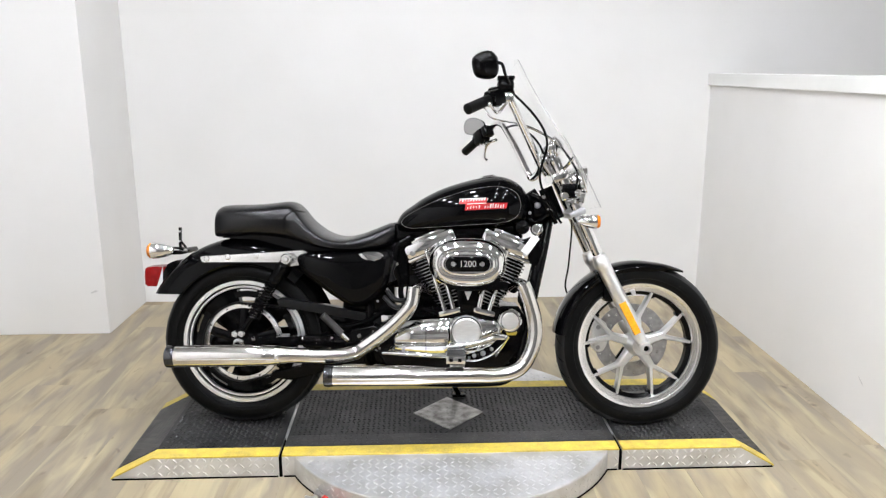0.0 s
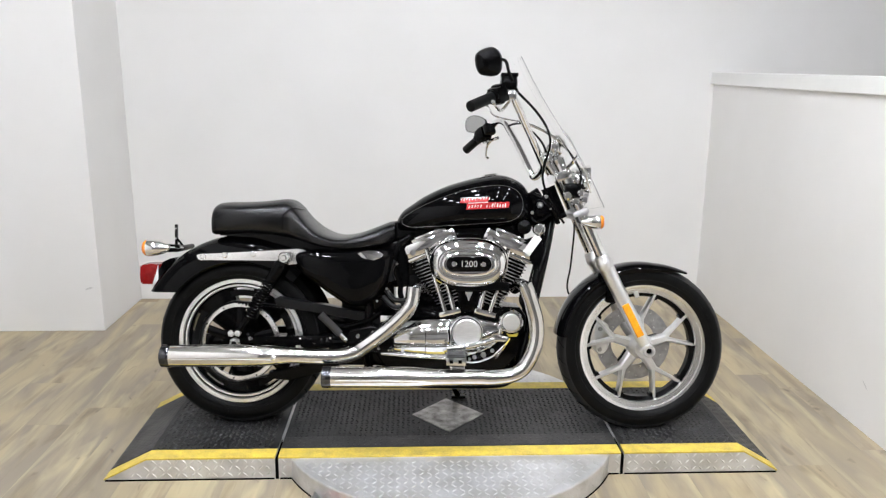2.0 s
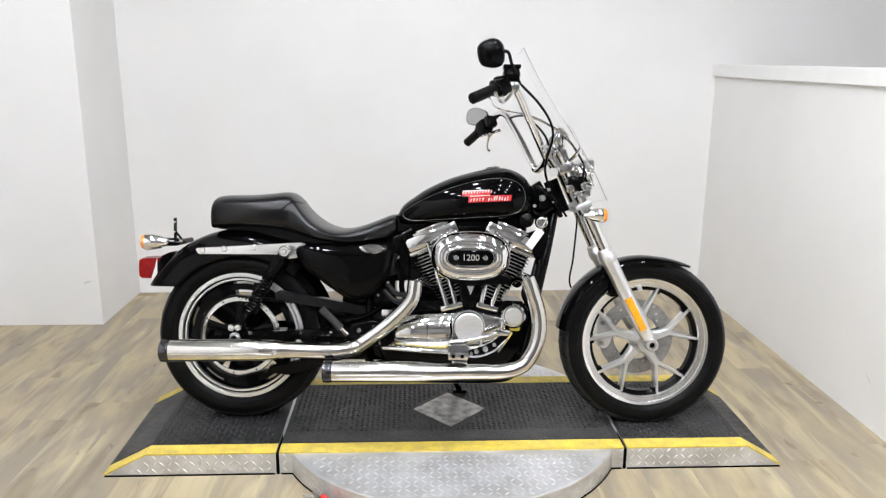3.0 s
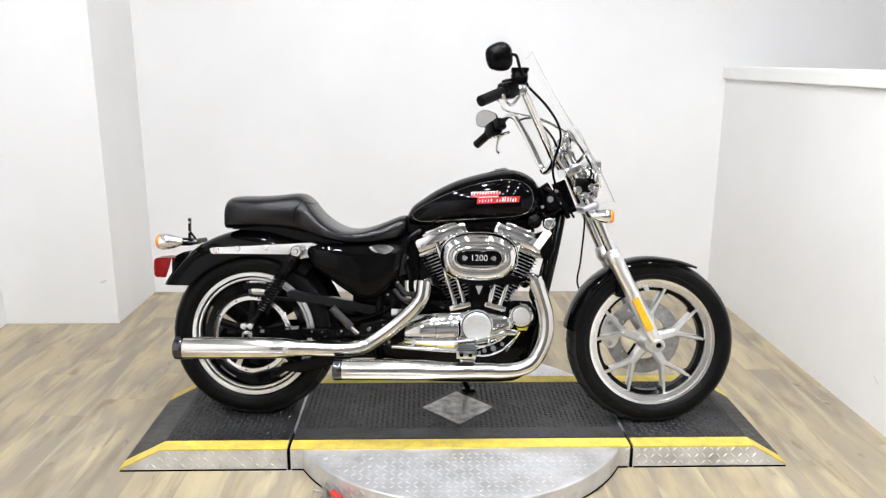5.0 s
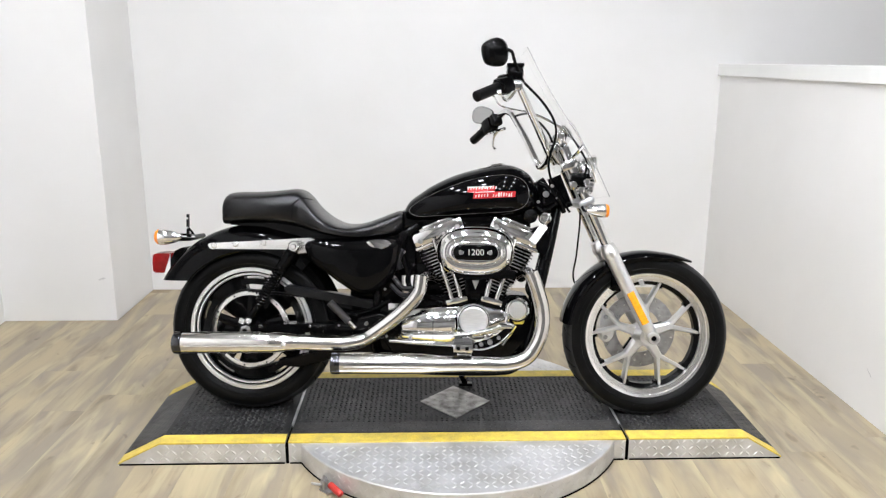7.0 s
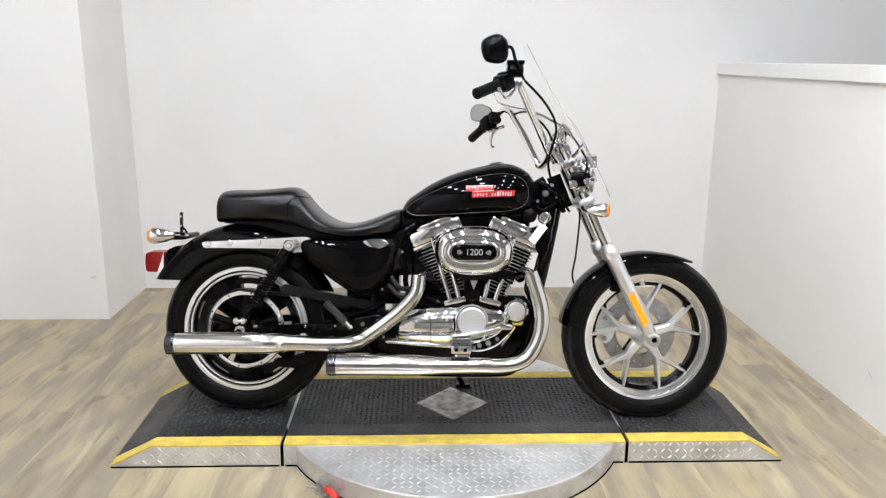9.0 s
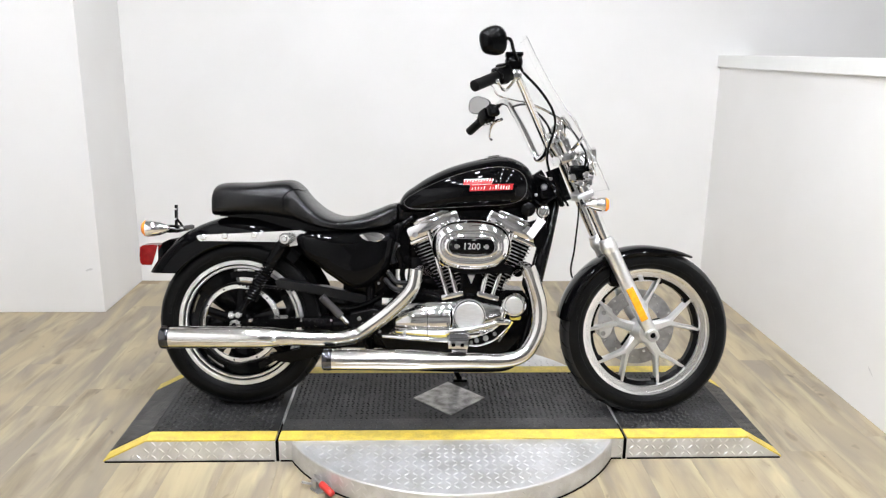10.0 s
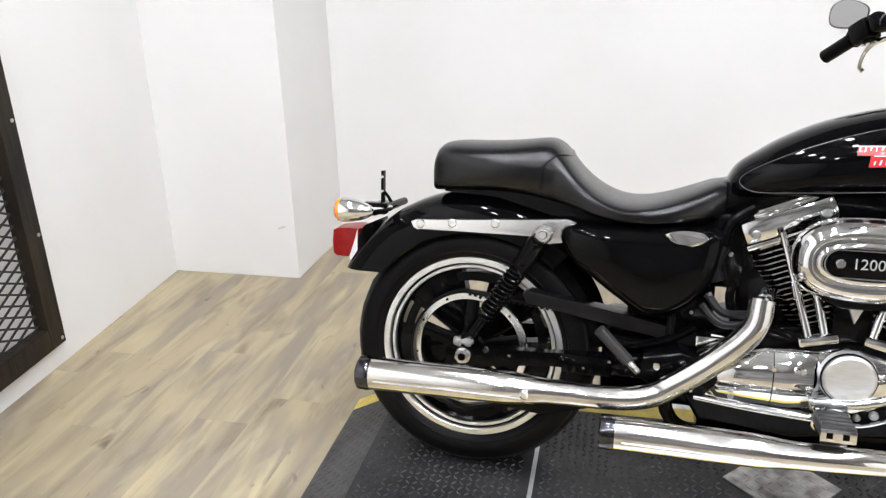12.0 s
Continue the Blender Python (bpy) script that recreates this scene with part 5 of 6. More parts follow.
for bx, bz, r in ((-0.300, 0.352, 0.009), (-0.245, 0.366, 0.008), (-0.262, 0.322, 0.010), (-0.215, 0.345, 0.007), (-0.225, 0.308, 0.006)):
    bolt(bx, -0.185, bz, r, peg_bracket)

# side stand
bm = tube(bmesh.new(), [(0.02, 0.10, 0.17), (0.04, 0.15, 0.10), (0.06, 0.205, 0.045)], 0.011, 10)
box(bm, (0.035, 0.185, 0.036), (0.090, 0.235, 0.046), bevel=0.003)
part("side_stand", bm, SATIN, bike, "black side stand")
part("belly", prism(bmesh.new(), [(-0.20, 0.165), (0.24, 0.160), (0.28, 0.22), (0.20, 0.24), (-0.20, 0.22)], -0.075, 0.09, 0.01), SATIN, bike)

# wiring and hoses behind the rear cylinder
for pts, r, mat in (
    ([(-0.120, -0.095, 0.705), (-0.165, -0.105, 0.670), (-0.178, -0.11, 0.600), (-0.160, -0.10, 0.530)], 0.012, SATIN),
    ([(-0.180, -0.115, 0.620), (-0.195, -0.125, 0.580), (-0.185, -0.125, 0.545)], 0.016, PLASTIC),
    ([(-0.205, -0.135, 0.515), (-0.170, -0.150, 0.480), (-0.118, -0.145, 0.478)], 0.009, PLASTIC),
    ([(-0.215, -0.135, 0.490), (-0.175, -0.150, 0.455), (-0.120, -0.145, 0.455)], 0.009, PLASTIC),
    ([(-0.150, -0.10, 0.54), (-0.155, -0.105, 0.50), (-0.140, -0.105, 0.45)], 0.010, SATIN),
    ([(-0.130, -0.11, 0.45), (-0.06, -0.12, 0.44), (0.0, -0.11, 0.42)], 0.012, SATIN),
):
    part("hose", tube(bmesh.new(), pts, r, 10), mat, bike)
part("battery_box", box(bmesh.new(), (-0.375, -0.085, 0.42), (-0.20, 0.10, 0.66), bevel=0.015), SATIN, bike)
part("connector", box(bmesh.new(), (-0.222, -0.165, 0.398), (-0.150, -0.130, 0.425), bevel=0.004), CHROME, bike)
for bx, bz in ((-0.20, 0.520), (-0.235, 0.475), (-0.165, 0.610)):
    bolt(bx, -0.150, bz, 0.006, bike)

# front fork
for s in (-1, 1):
    a, b, c = Vector((0.748, s * 0.110, 0.303)), Vector((0.579, s * 0.110, 0.630)), Vector((0.412, s * 0.110, 0.985))
    d = (b - a).normalized()
    bm = tube(bmesh.new(), [a - d * 0.012, a + d * 0.035, a + d * 0.075, b - d * 0.03, b], [0.018, 0.021, 0.025, 0.027, 0.027], 24, 3)
    leg = part("fork_leg", bm, ALU, bike, "silver cast fork leg")
    part("fork_tube", bar(bmesh.new(), b - d * 0.02, c, 0.0195, 24), CHROME, leg, "chrome fork tube")
    bm = lathe(bmesh.new(), [(0.0275, -0.035), (0.031, -0.028), (0.031, -0.006), (0.027, 0.0), (0.027, 0.012), (0.022, 0.018)], aim(b, c), 24)
    part("dust_cap", bm, ALU, leg)
    part("axle_boss", lathe(bmesh.new(), [(0.010, 0.01), (0.022, 0.01), (0.023, 0.0), (0.023, -0.03), (0.0001, -0.03)] if s > 0 else [(0.0001, -0.02), (0.023, -0.02), (0.023, 0.028), (0.019, 0.033), (0.011, 0.033), (0.010, 0.020), (0.0001, 0.020)], axis_y(0.748, 0.303, s * 0.110), 24), ALU, leg)
    if s < 0:
        # black disc darkens the axle recess in place of its shade
        part("axle_hole", lathe(bmesh.new(), [(0.0098, 0.015), (0.0098, 0.0225), (0.0001, 0.0225)], axis_y(0.748, 0.303, s * 0.110), 16), SATIN, leg)
    part("fork_cap", lathe(bmesh.new(), [(0.021, -0.01), (0.022, 0.006), (0.014, 0.014), (0.0001, 0.014)], aim(c, c + d), 20), CHROME, leg)
    # fender bracket lugs
    part("fender_lug", box(bmesh.new(), (0.600, s * 0.072 - 0.02, 0.470), (0.660, s * 0.072 + 0.02, 0.545), bevel=0.006), SATIN, leg)
    part("fork_slot", prism(bmesh.new(), [(0.690, 0.515), (0.704, 0.520), (0.712, 0.500), (0.700, 0.494)], s * 0.118 - 0.01, s * 0.118 + 0.01, 0.003), ALU, leg)
d = (Vector((0.579, 0, 0.630)) - Vector((0.748, 0, 0.303))).normalized()
c0 = Vector((0.685, -0.1375, 0.420))
n = Vector((d.z, 0, -d.x))
bm = bmesh.new()
loft(bm, [[c0 + d * (u * 0.064 - 0.006) + n * v + Vector((0, h, 0)) for v, h in ((-0.0135, 0.006), (-0.0125, -0.003), (0.0125, -0.003), (0.0135, 0.006))] for u in (-1, 1)])
part("amber_reflector", bm, AMBER2, bike, "amber reflector strip on the fork leg")
# triple clamps, risers, headlamp
for cx, cz, th in ((0.497, 0.800, 0.014), (0.432, 0.935, 0.018)):
    m = Matrix.Translation((cx, 0, cz)) @ Matrix.Rotation(radians(-25.5), 4, "Y")
    bm = box(bmesh.new(), (-0.036, -0.138, -th), (0.028, 0.138, th), m, 0.012)
    part("triple_clamp", bm, CHROME if cz > 0.9 else STEEL, bike, "fork clamp")
bm = bmesh.new()
for s in (-1, 1):
    bar(bm, (0.405, s * 0.045, 0.945), (0.372, s * 0.045, 0.995), 0.018)
box(bm, (0.350, -0.065, 0.975), (0.395, 0.065, 1.010), bevel=0.010)
part("handlebar_riser", bm, CHROME, bike)
m = aim((0.505, 0, 0.905), (0.60, 0, 0.895))
lamp_body = part("headlamp", lathe(bmesh.new(), [(0.0001, -0.055), (0.030, -0.052), (0.055, -0.036), (0.070, -0.008), (0.074, 0.020), (0.076, 0.028), (0.072, 0.032), (0.066, 0.030)], m, 40), CHROME, bike, "chrome round headlamp")
part("lens", lathe(bmesh.new(), [(0.070, 0.028), (0.050, 0.036), (0.0001, 0.040)], m, 32), GLASS, lamp_body, "clear headlamp lens")
part("ignition_switch", box(bmesh.new(), (0.434, -0.140, 0.852), (0.492, -0.100, 0.905), pose(0, 0, 0), 0.010), SATIN, bike)
bm = bmesh.new()
for bx, by, bz, r in ((0.445, -0.13, 0.86, 0.016), (0.470, -0.14, 0.84, 0.013), (0.49, -0.14, 0.87, 0.012), (0.505, -0.13, 0.845, 0.012)):
    lathe(bm, [(r, -0.02), (r, 0.008), (r * 0.6, 0.014), (0.0001, 0.014)], axis_y(bx, bz, by), 16)
part("screen_clamp", bm, CHROME, bike, "chrome windscreen clamp")
turn_signal("front_turn_signal", 0.545, -0.190, 0.769, 1, (0.475, -0.12, 0.790))
# instrument pod
m = aim((0.405, 0, 1.045), (0.365, 0, 1.075))
pod = part("speedometer", lathe(bmesh.new(), [(0.0001, -0.045), (0.035, -0.040), (0.046, -0.020), (0.048, 0.010), (0.045, 0.016), (0.041, 0.012)], m, 36), CHROME, bike, "round chrome speedometer")
part("dial", lathe(bmesh.new(), [(0.043, 0.010), (0.0001, 0.010)], m, 32), BLACK, pod, "black dial")
part("pod_bracket", tube(bmesh.new(), [(0.385, 0, 0.985), (0.420, 0, 1.005), (0.425, 0, 1.035)], 0.014, 12), CHROME, pod)

# handlebar
BAR_R = [(0.365, -0.045, 0.971), (0.355, -0.056, 0.992), (0.306, -0.120, 1.079), (0.250, -0.195, 1.180), (0.225, -0.235, 1.207), (0.169, -0.320, 1.185), (0.096, -0.400, 1.144)]
BAR_L = [(0.342, 0.045, 0.931), (0.328, 0.060, 0.951), (0.288, 0.150, 1.053), (0.252, 0.255, 1.137), (0.238, 0.290, 1.161), (0.214, 0.325, 1.170), (0.180, 0.370, 1.143), (0.143, 0.400, 1.110), (0.091, 0.475, 1.067)]
bm = tube(bmesh.new(), BAR_L[::-1] + [(0.358, 0.0, 0.945)] + BAR_R, 0.0135, 16)
handlebar = part("handlebar", bm, CHROME, bike, "tall chrome handlebar")
for pts, s in ((BAR_R, -1), (BAR_L, 1)):
    a, b = Vector(pts[-2]), Vector(pts[-1])
    d = (b - a).normalized()
    bm = tube(bmesh.new(), [a + d * 0.01, a + d * 0.02, b, b + d * 0.012, b + d * 0.016], [0.0165, 0.0185, 0.0185, 0.0185, 0.012], 18, 2)
    part("grip", bm, RUBBER, handlebar, "black rubber grip")
    frm = aim(a, b)
    bm = box(bmesh.new(), (-0.026, -0.028, -0.050), (0.026, 0.028, 0.008), frm, 0.012)
    box(bm, (-0.020, -0.034, -0.040), (0.012, 0.034, -0.012), frm, 0.008)
    lathe(bm, [(0.022, 0.0), (0.025, 0.006), (0.025, 0.014), (0.020, 0.018)], frm, 18)
    box(bm, (-0.024, -0.024, -0.085), (0.024, 0.024, -0.055), frm, 0.010)
    sw = part("switch_housing", bm, SATIN, handlebar, "black switch housing")
    for k in range(3):
        part("button", box(bmesh.new(), (-0.012 + 0.01 * k, -0.037, -0.036 + 0.009 * k), (-0.005 + 0.01 * k, -0.033, -0.028 + 0.009 * k), frm, 0.001), ALU, sw)
bm = box(bmesh.new(), (0.190, -0.300, 1.214), (0.248, -0.244, 1.256), bevel=0.014)
reservoir = part("brake_reservoir", bm, SATIN, handlebar, "black brake fluid reservoir")
part("reservoir_cap", box(bmesh.new(), (0.190, -0.302, 1.2545), (0.250, -0.240, 1.267), bevel=0.005), BLACK, reservoir)
part("bar_clamp", box(bmesh.new(), (0.184, -0.300, 1.180), (0.246, -0.222, 1.213), bevel=0.014), CHROME, handlebar)
bm = tube(bmesh.new(), [(0.227, -0.250, 1.182), (0.193, -0.300, 1.141), (0.172, -0.360, 1.148), (0.160, -0.415, 1.156)], [0.0055, 0.0055, 0.0045, 0.0055], 10)
part("brake_lever", bm, CHROME, handlebar, "polished brake lever")
bm = tube(bmesh.new(), [(0.216, 0.360, 1.105), (0.187, 0.400, 1.096), (0.174, 0.440, 1.075), (0.171, 0.475, 1.040), (0.181, 0.485, 1.026)], [0.007, 0.008, 0.006, 0.005, 0.007], 10)
part("clutch_lever", bm, CHROME, handlebar, "polished clutch lever")


# mirrors
def mirror(x, y, z, hx, hz, stem, tilt):
    m = Matrix.Translation((x, y, z)) @ Matrix.Rotation(radians(tilt), 4, "Z")
    outline = ring_outline([(-hx, -hz * 0.05), (-hx * 0.90, hz * 0.50), (-hx * 0.25, hz * 0.92), (hx * 0.35, hz), (hx * 0.85, hz * 0.62), (hx, -hz * 0.05), (hx * 0.90, -hz * 0.72), (hx * 0.45, -hz), (-hx * 0.40, -hz), (-hx * 0.80, -hz * 0.72)], 5)
    rings = []
    for f, yy in ((0.97, 0.010), (1.0, 0.004), (0.99, -0.006), (0.90, -0.018), (0.66, -0.028), (0.30, -0.032)):
        rings.append([m @ Vector((px * f, yy, pz * f)) for px, pz in outline])
    shell = part("mirror", loft(bmesh.new(), rings), SATIN, handlebar, "black rounded mirror")
    bm = bmesh.new()
    bm.faces.new([bm.verts.new(m @ Vector((px * 0.93, 0.0108, pz * 0.93))) for px, pz in outline])
    part("mirror_glass", bm, MIRROR, shell, "mirror glass")
    part("stem", tube(bmesh.new(), stem, 0.0055, 10), SATIN, shell)


MIRROR = material("mirror_glass", (0.24, 0.24, 0.235), 0.02, 1.0)
mirror(0.146, -0.365, 1.291, 0.047, 0.046, [(0.173, -0.375, 1.295), (0.201, -0.365, 1.293), (0.215, -0.330, 1.264), (0.235, -0.290, 1.233), (0.249, -0.255, 1.210)], 30)
mirror(0.126, 0.450, 1.171, 0.048, 0.037, [(0.153, 0.450, 1.161), (0.172, 0.420, 1.153), (0.190, 0.385, 1.147)], 161)

# windscreen: a clear curved sheet
SCREEN = [(0.596, 0.822, 0.125), (0.572, 0.870, 0.165), (0.535, 0.945, 0.195), (0.490, 1.020, 0.205), (0.440, 1.095, 0.200), (0.385, 1.180, 0.185), (0.330, 1.275, 0.160), (0.295, 1.345, 0.120), (0.282, 1.372, 0.070)]
bm = bmesh.new()
rows = []
for x, z, w in spaced(SCREEN, 3):
    row = []
    for k in range(17):
        u = -1 + 2 * k / 16
        row.append(Vector((x - 0.055 * (abs(u) ** 2.2) * (w / 0.2), u * w, z - 0.012 * u * u)))
    rows.append(row)
front = [[bm.verts.new(p + Vector((0.0007, 0, 0.0004))) for p in r] for r in rows]
back_ = [[bm.verts.new(p - Vector((0.0007, 0, 0.0004))) for p in r] for r in rows]
for i in range(len(rows) - 1):
    for k in range(16):
        bm.faces.new((front[i][k], front[i][k + 1], front[i + 1][k + 1], front[i + 1][k]))
        bm.faces.new((back_[i][k], back_[i + 1][k], back_[i + 1][k + 1], back_[i][k + 1]))
for i in range(len(rows) - 1):
    for k in (0, 16):
        bm.faces.new((front[i][k], front[i + 1][k], back_[i + 1][k], back_[i][k]))
for i in (0, len(rows) - 1):
    for k in range(16):
        bm.faces.new((front[i][k], front[i][k + 1], back_[i][k + 1], back_[i][k]))
screen = part("windscreen", bm, GLASS, bike, "clear plastic windscreen")
screen.visible_shadow = False
bm = bmesh.new()
tube(bm, [(0.420, -0.165, 1.085), (0.440, -0.175, 1.060), (0.470, -0.185, 1.000), (0.500, -0.185, 0.930), (0.520, -0.175, 0.870)], 0.003, 8)
tube(bm, [(0.470, -0.185, 1.000), (0.450, -0.150, 0.97), (0.435, -0.12, 0.955)], 0.006, 8)
part("screen_bracket", bm, CHROME, screen, "chrome windscreen bracket")

# cables
for pts, r in (
    ([(0.255, -0.225, 1.211), (0.317, -0.20, 1.154), (0.361, -0.17, 1.098), (0.379, -0.13, 1.054), (0.375, -0.10, 1.010), (0.360, -0.095, 0.958), (0.361, -0.09, 0.907), (0.390, -0.085, 0.835), (0.440, -0.085, 0.760)], 0.0045),
    ([(0.254, 0.24, 1.145), (0.278, 0.16, 1.145), (0.314, 0.06, 1.133), (0.363, 0.0, 1.105), (0.422, -0.04, 1.062), (0.462, -0.09, 1.005), (0.491, -0.11, 0.948), (0.492, -0.11, 0.908), (0.478, -0.115, 0.881)], 0.0045),
    ([(0.280, -0.10, 1.111), (0.322, -0.10, 1.085), (0.353, -0.10, 1.050), (0.371, -0.08, 1.017)], 0.004),
    ([(0.497, 0.05, 0.760), (0.497, 0.05, 0.713), (0.491, 0.08, 0.590), (0.486, 0.10, 0.487), (0.56, 0.09, 0.40)], 0.0035),
):
    part("cable", tube(bmesh.new(), pts, r, 8), SATIN, bike, "black control cable")
part("cable", tube(bmesh.new(), [(0.145, -0.30, 1.156), (0.170, -0.27, 1.129), (0.213, -0.20, 1.124), (0.279, -0.12, 1.121), (0.364, -0.09, 1.090), (0.428, -0.08, 1.048)], 0.0032, 8), CHROME, bike, "braided brake hose")

part("transmission_housing", box(bmesh.new(), (-0.43, -0.058, 0.215), (-0.20, 0.06, 0.43), bevel=0.02), SATIN, bike)
part("oil_line", tube(bmesh.new(), [(-0.43, -0.10, 0.385), (-0.36, -0.115, 0.375), (-0.28, -0.115, 0.395), (-0.22, -0.11, 0.43)], 0.010, 10), SATIN, bike)

# dark mass of brackets and wiring under the tank and behind the engine
part("backbone_cover", box(bmesh.new(), (-0.19, -0.060, 0.690), (0.30, 0.060, 0.760), bevel=0.015), SATIN, bike)
part("starter_housing", box(bmesh.new(), (-0.22, -0.075, 0.515), (-0.128, 0.08, 0.690), bevel=0.02), SATIN, bike)
part("gearbox_top", box(bmesh.new(), (-0.238, -0.060, 0.40), (-0.182, 0.05, 0.53), bevel=0.01), SATIN, bike)
part("rear_engine_mount", box(bmesh.new(), (-0.138, -0.050, 0.40), (0.03, 0.06, 0.57), bevel=0.012), SATIN, bike)
part("rear_head_bracket", box(bmesh.new(), (-0.135, -0.055, 0.56), (-0.085, 0.05, 0.70), bevel=0.01), SATIN, bike)

# steering head clutter, coil and horn bracket
bm = box(bmesh.new(), (0.335, -0.090, 0.780), (0.400, -0.050, 0.850), pose(0, 0, 0), 0.018)
tube(bm, [(0.330, -0.07, 0.865), (0.365, -0.095, 0.845), (0.400, -0.09, 0.800), (0.420, -0.075, 0.760)], 0.009, 10)
tube(bm, [(0.315, -0.08, 0.780), (0.345, -0.10, 0.765), (0.385, -0.095, 0.790)], 0.007, 10)
part("coil_cover", bm, BLACK, bike)
for bx, by, bz, r, mt in ((0.350, -0.092, 0.826, 0.012, STEEL), (0.372, -0.090, 0.856, 0.008, CHROME), (0.322, -0.095, 0.798, 0.006, STEEL), (0.388, -0.094, 0.812, 0.005, CHROME)):
    bolt(bx, by, bz, r, bike, mt, 0.010)
bm = lathe(bmesh.new(), [(0.023, -0.03), (0.0245, 0.0), (0.020, 0.008), (0.012, 0.010), (0.0001, 0.010)], axis_y(0.349, 0.738, -0.095), 28)
part("key_cover", bm, CHROME, bike, "chrome round cover by the steering head")
part("horn", lathe(bmesh.new(), [(0.0001, -0.02), (0.024, -0.02), (0.027, -0.004), (0.025, 0.004), (0.018, 0.006), (0.0001, 0.010)], axis_y(0.296, 0.745, -0.085), 24), SATIN, bike, "small round black horn")
part("engine_mount", prism(bmesh.new(), [(0.300, 0.700), (0.345, 0.715), (0.372, 0.660), (0.352, 0.600), (0.322, 0.610)], -0.095, -0.060, 0.006), SATIN, bike)
part("spark_plug", tube(bmesh.new(), [(0.300, -0.09, 0.520), (0.290, -0.10, 0.480), (0.300, -0.10, 0.455)], 0.012, 10), SATIN, bike)


# ---- small things ----
TAG_WHITE = material("white_card", (0.82, 0.82, 0.80), 0.6, second=(0.76, 0.76, 0.74), scale=30, mix=0.3)
tag = thing("paper_tag", "blank white card tag hanging from the motorcycle frame", "tag", bike.matrix_basis.copy())
part("card", prism(bmesh.new(), [(0.286, 0.660), (0.329, 0.721), (0.354, 0.705), (0.311, 0.644)], -0.1475, -0.1465), TAG_WHITE, tag, smooth=False)
part("string", tube(bmesh.new(), [(0.338, -0.147, 0.710), (0.352, -0.135, 0.732), (0.365, -0.115, 0.757)], 0.0008, 6), TAG_WHITE, tag)

# toggle clamp with a red grip, on the floor against the disc
RED_GRIP = material("red_rubber_grip", (0.55, 0.035, 0.025), 0.4, second=(0.45, 0.025, 0.02), scale=40, bump=0.1)
clamp = thing("toggle_clamp", "steel toggle clamp with a red rubber grip on the floor", "clamp", pose(-0.421, -0.505, 0.0, 0, 0, -46) @ Matrix.Scale(0.88, 4))
bm = box(bmesh.new(), (-0.040, -0.018, 0.0), (0.012, 0.040, 0.006), bevel=0.002)
box(bm, (-0.040, -0.012, 0.006), (-0.010, 0.012, 0.040), bevel=0.004)
part("base", bm, STEEL, clamp, "bent steel base")
part("arm", tube(bmesh.new(), [(-0.055, 0.018, 0.034), (-0.03, 0.006, 0.040), (0.01, 0.0, 0.036)], [0.007, 0.009, 0.007], 10), STEEL, clamp)
part("hook", tube(bmesh.new(), [(-0.030, -0.012, 0.024), (-0.055, -0.030, 0.026), (-0.070, -0.026, 0.020)], 0.005, 8), STEEL, clamp)
part("grip", tube(bmesh.new(), [(0.005, 0.0, 0.036), (0.012, 0.0, 0.034), (0.066, 0.0, 0.022), (0.074, 0.0, 0.020)], [0.008, 0.013, 0.013, 0.008], 14, 3), RED_GRIP, clamp, "red rubber grip")

# steel mesh panel in a black angle-iron frame on the west wall
# brown streaks in the frame's colour stand in for a reflection on black iron
FRAME_IRON = material("black_iron_brown_reflection", (0.006, 0.0056, 0.005), 0.45, spec=0.2, second=(0.055, 0.037, 0.017), scale=7, stretch=(1, 5, 0.5), mix=0.22, bump=0.3, bump_scale=40)
MESH_STEEL = material("black_expanded_steel", (0.03, 0.03, 0.032), 0.45, 0.6, second=(0.05, 0.05, 0.05), scale=60)
panel = thing("mesh_panel", "black expanded steel mesh panel in a black angle-iron frame", "panel", WEST @ Matrix.Translation((0.028, -0.900, 0)) @ Matrix.Rotation(radians(0.8), 4, "X"))
PY0, PY1, PZ0, PZ1, PW = -1.45, 0.0, 0.104, 2.30, 0.078
for nm, lo, hi in (("stile", (-0.028, PY1 - PW, PZ0), (0.022, PY1, PZ1)), ("stile", (-0.028, PY0, PZ0), (0.022, PY0 + PW, PZ1)),
                   ("rail", (-0.028, PY0 + PW, PZ0), (0.022, PY1 - PW, PZ0 + PW)), ("rail", (-0.028, PY0 + PW, PZ1 - PW), (0.022, PY1 - PW, PZ1))):
    part(nm, box(bmesh.new(), lo, hi, bevel=0.004), FRAME_IRON, panel, smooth=False)
verts, faces = [], []


def strand(y0, z0, y1, z1, w=0.0035):
    dy, dz = y1 - y0, z1 - z0
    l = math.hypot(dy, dz)
    ny, nz = -dz / l * w, dy / l * w
    b = len(verts)
    for x in (-0.002, 0.002):
        verts.extend(((x, y0 + ny, z0 + nz), (x, y1 + ny, z1 + nz), (x, y1 - ny, z1 - nz), (x, y0 - ny, z0 - nz)))
    for q in ((0, 1, 2, 3), (7, 6, 5, 4), (0, 4, 5, 1), (2, 6, 7, 3)):
        faces.append(tuple(b + k for k in q))


AY, AZ0, CY, CZ = PY0 + PW, PZ0 + PW, 0.044, 0.020
ny_, nz_ = int((PY1 - PW - AY) / CY), int((PZ1 - PW - AZ0) / CZ)
for i in range(ny_ + 1):
    for j in range(nz_ + 1):
        y, z = AY + i * CY, AZ0 + j * CZ
        if (i + j) % 2 == 0:
            if i < ny_ and j < nz_:
                strand(y, z, y + CY, z + CZ)
            if i > 0 and j < nz_:
                strand(y, z, y - CY, z + CZ)
me = bpy.data.meshes.new("mesh_sheet")
me.from_pydata(verts, [], faces)
me.materials.append(MESH_STEEL)
sheet_ob = new("mesh_sheet", me)
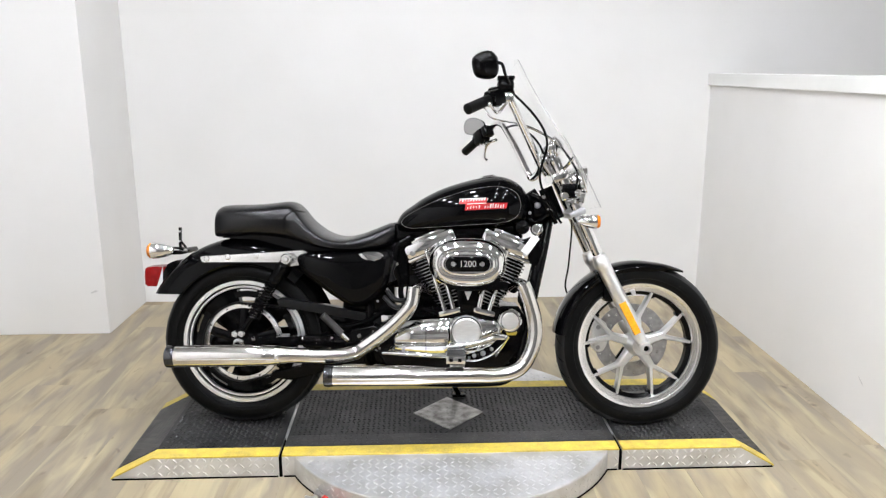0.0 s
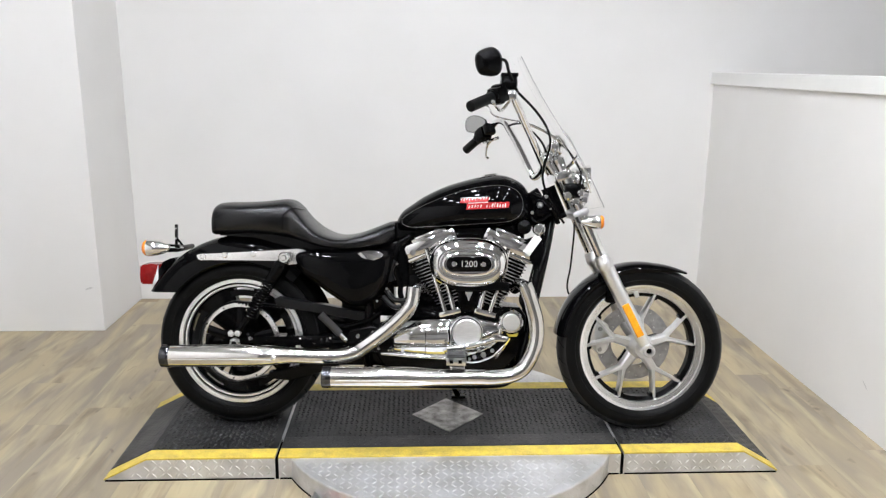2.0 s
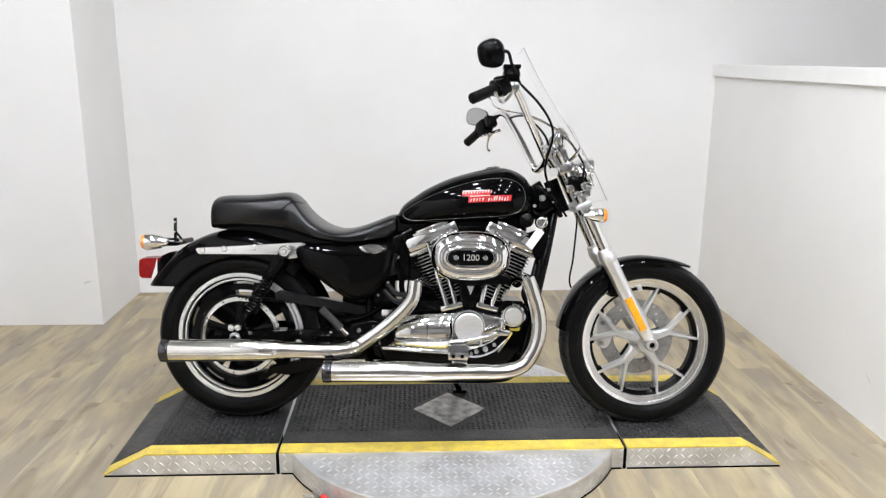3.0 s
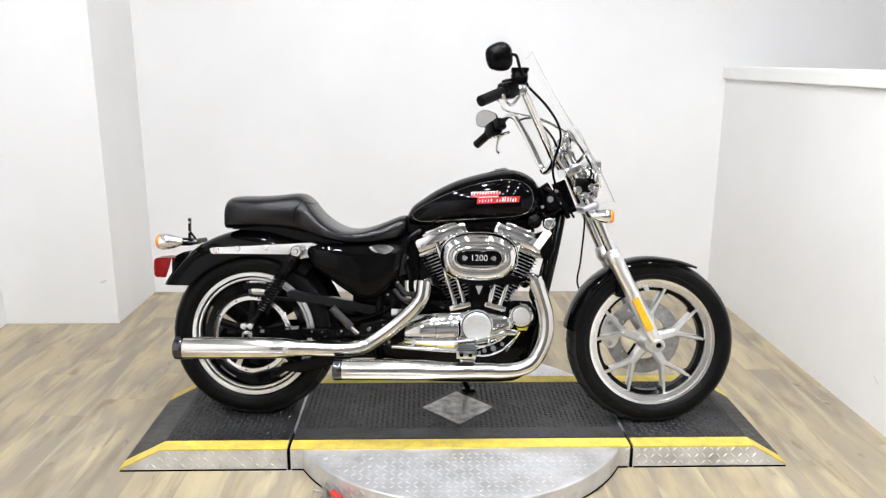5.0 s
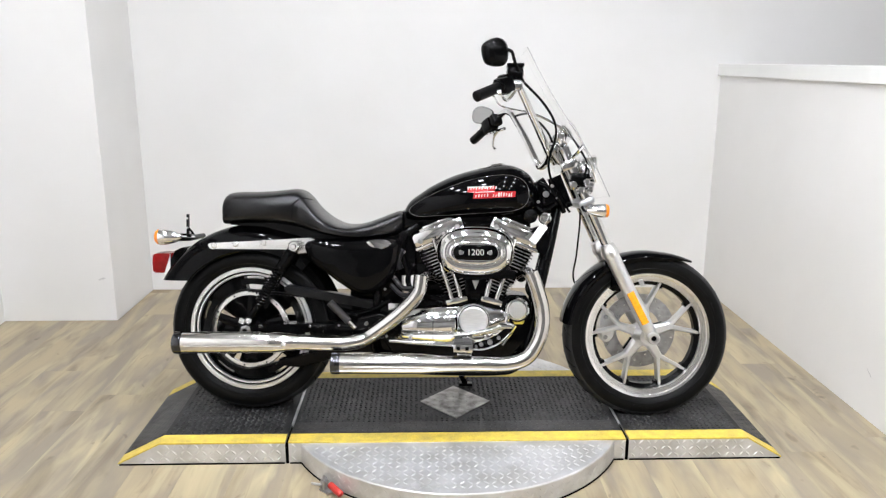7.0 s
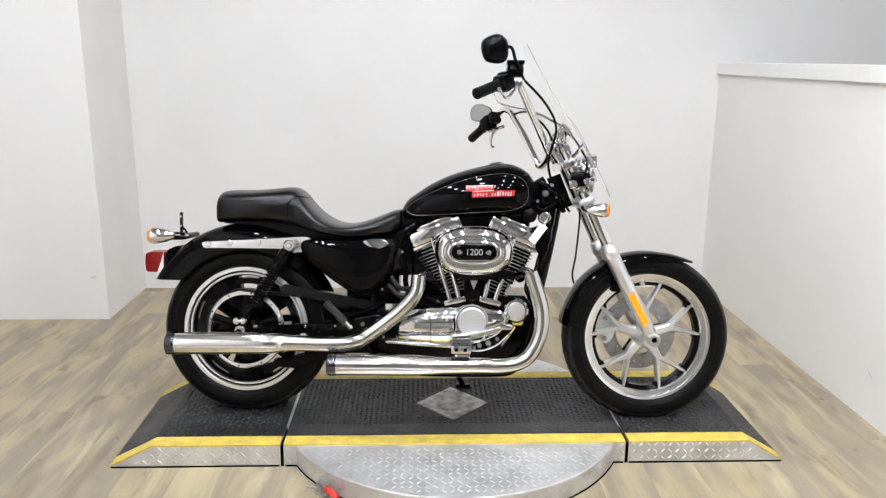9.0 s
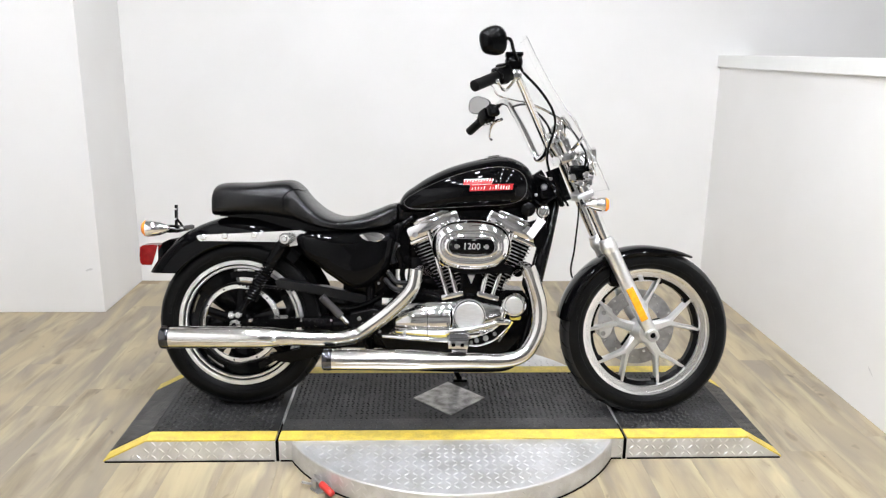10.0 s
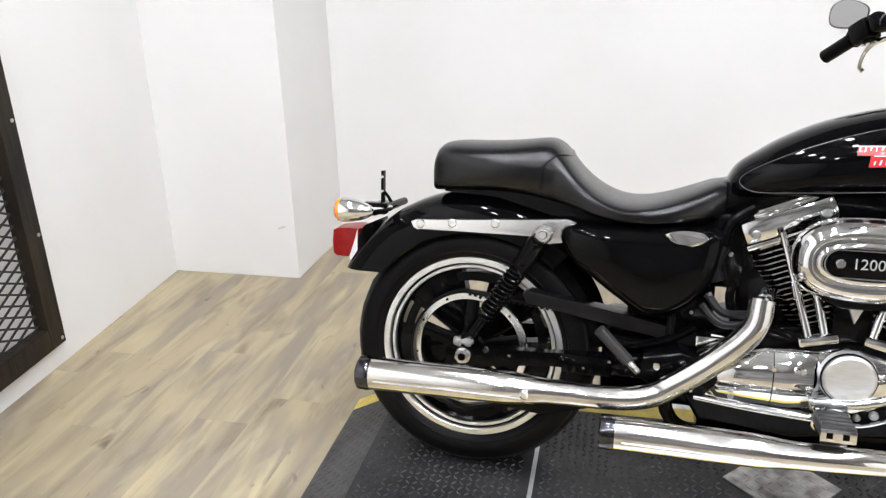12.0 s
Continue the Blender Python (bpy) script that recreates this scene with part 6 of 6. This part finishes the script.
sheet_ob.parent = panel
tagged(sheet_ob, "expanded steel mesh", kind="stuff")
for k in range(5):
    part("screw", lathe(bmesh.new(), [(0.007, 0.0), (0.006, 0.003), (0.0001, 0.003)], aim((0.022, PY1 - 0.018, 0.125 + 0.38 * k), (1.0, PY1 - 0.018, 0.125 + 0.38 * k)), 10), STEEL, panel)

# scuff marks on the walls
SCUFF = material("grey_scuff", (0.52, 0.51, 0.50), 0.7, second=(0.70, 0.69, 0.68), scale=60, mix=0.6)


def scuff(m, hx, hz, seed):
    rr = random.Random(seed)
    bm = bmesh.new()
    n = 14
    bm.faces.new([bm.verts.new((hx * math.cos(2 * math.pi * k / n) * (0.6 + 0.5 * rr.random()), 0, hz * math.sin(2 * math.pi * k / n) * (0.6 + 0.5 * rr.random()))) for k in range(n)])
    ob = part("scuff_mark", bm, SCUFF, smooth=False)
    ob.matrix_basis = m
    return tagged(ob, "faint grey scuff mark on the white wall", "scuff mark", "scuff marks")


scuff(pose(-1.835, PILLAR_Y - 0.0015, 0.238, 0, -18, 0), 0.024, 0.007, 3)
scuff(pose(RIGHT - 0.0015, 0.003, 0.188, 0, -35, 90), 0.030, 0.004, 5)


# ---- floor boards ----
def plank_mesh(length):
    bm = bmesh.new()
    w, e = 0.08997, 0.0002
    lo = [bm.verts.new((sx * w, sy * (length / 2), -0.002)) for sx, sy in ((-1, -1), (1, -1), (1, 1), (-1, 1))]
    hi = [bm.verts.new((sx * (w - e), sy * (length / 2 - e), 0.0)) for sx, sy in ((-1, -1), (1, -1), (1, 1), (-1, 1))]
    bm.faces.new(hi)
    for k in range(4):
        bm.faces.new((lo[k], lo[(k + 1) % 4], hi[(k + 1) % 4], hi[k]))
    me = bpy.data.meshes.new("plank")
    bm.to_mesh(me)
    bm.free()
    me.materials.append(PLANK)
    return me


rng = random.Random(7)
LENGTH = 1.22
PLANK_MESH = plank_mesh(LENGTH)
for i in range(23):
    y = BACK - LENGTH / 2 + 0.001 - rng.random() * 0.9
    cut = BACK - (y + LENGTH / 2)
    if cut > 0.08:
        ob = new("plank", plank_mesh(cut))
        ob.parent, ob.location = floor, (LEFT + 0.09 + 0.18 * i, BACK - cut / 2, 0)
    while y > -5.85:
        ob = new("plank", PLANK_MESH)
        ob.parent, ob.location = floor, (LEFT + 0.09 + 0.18 * i, y, 0)
        y -= LENGTH
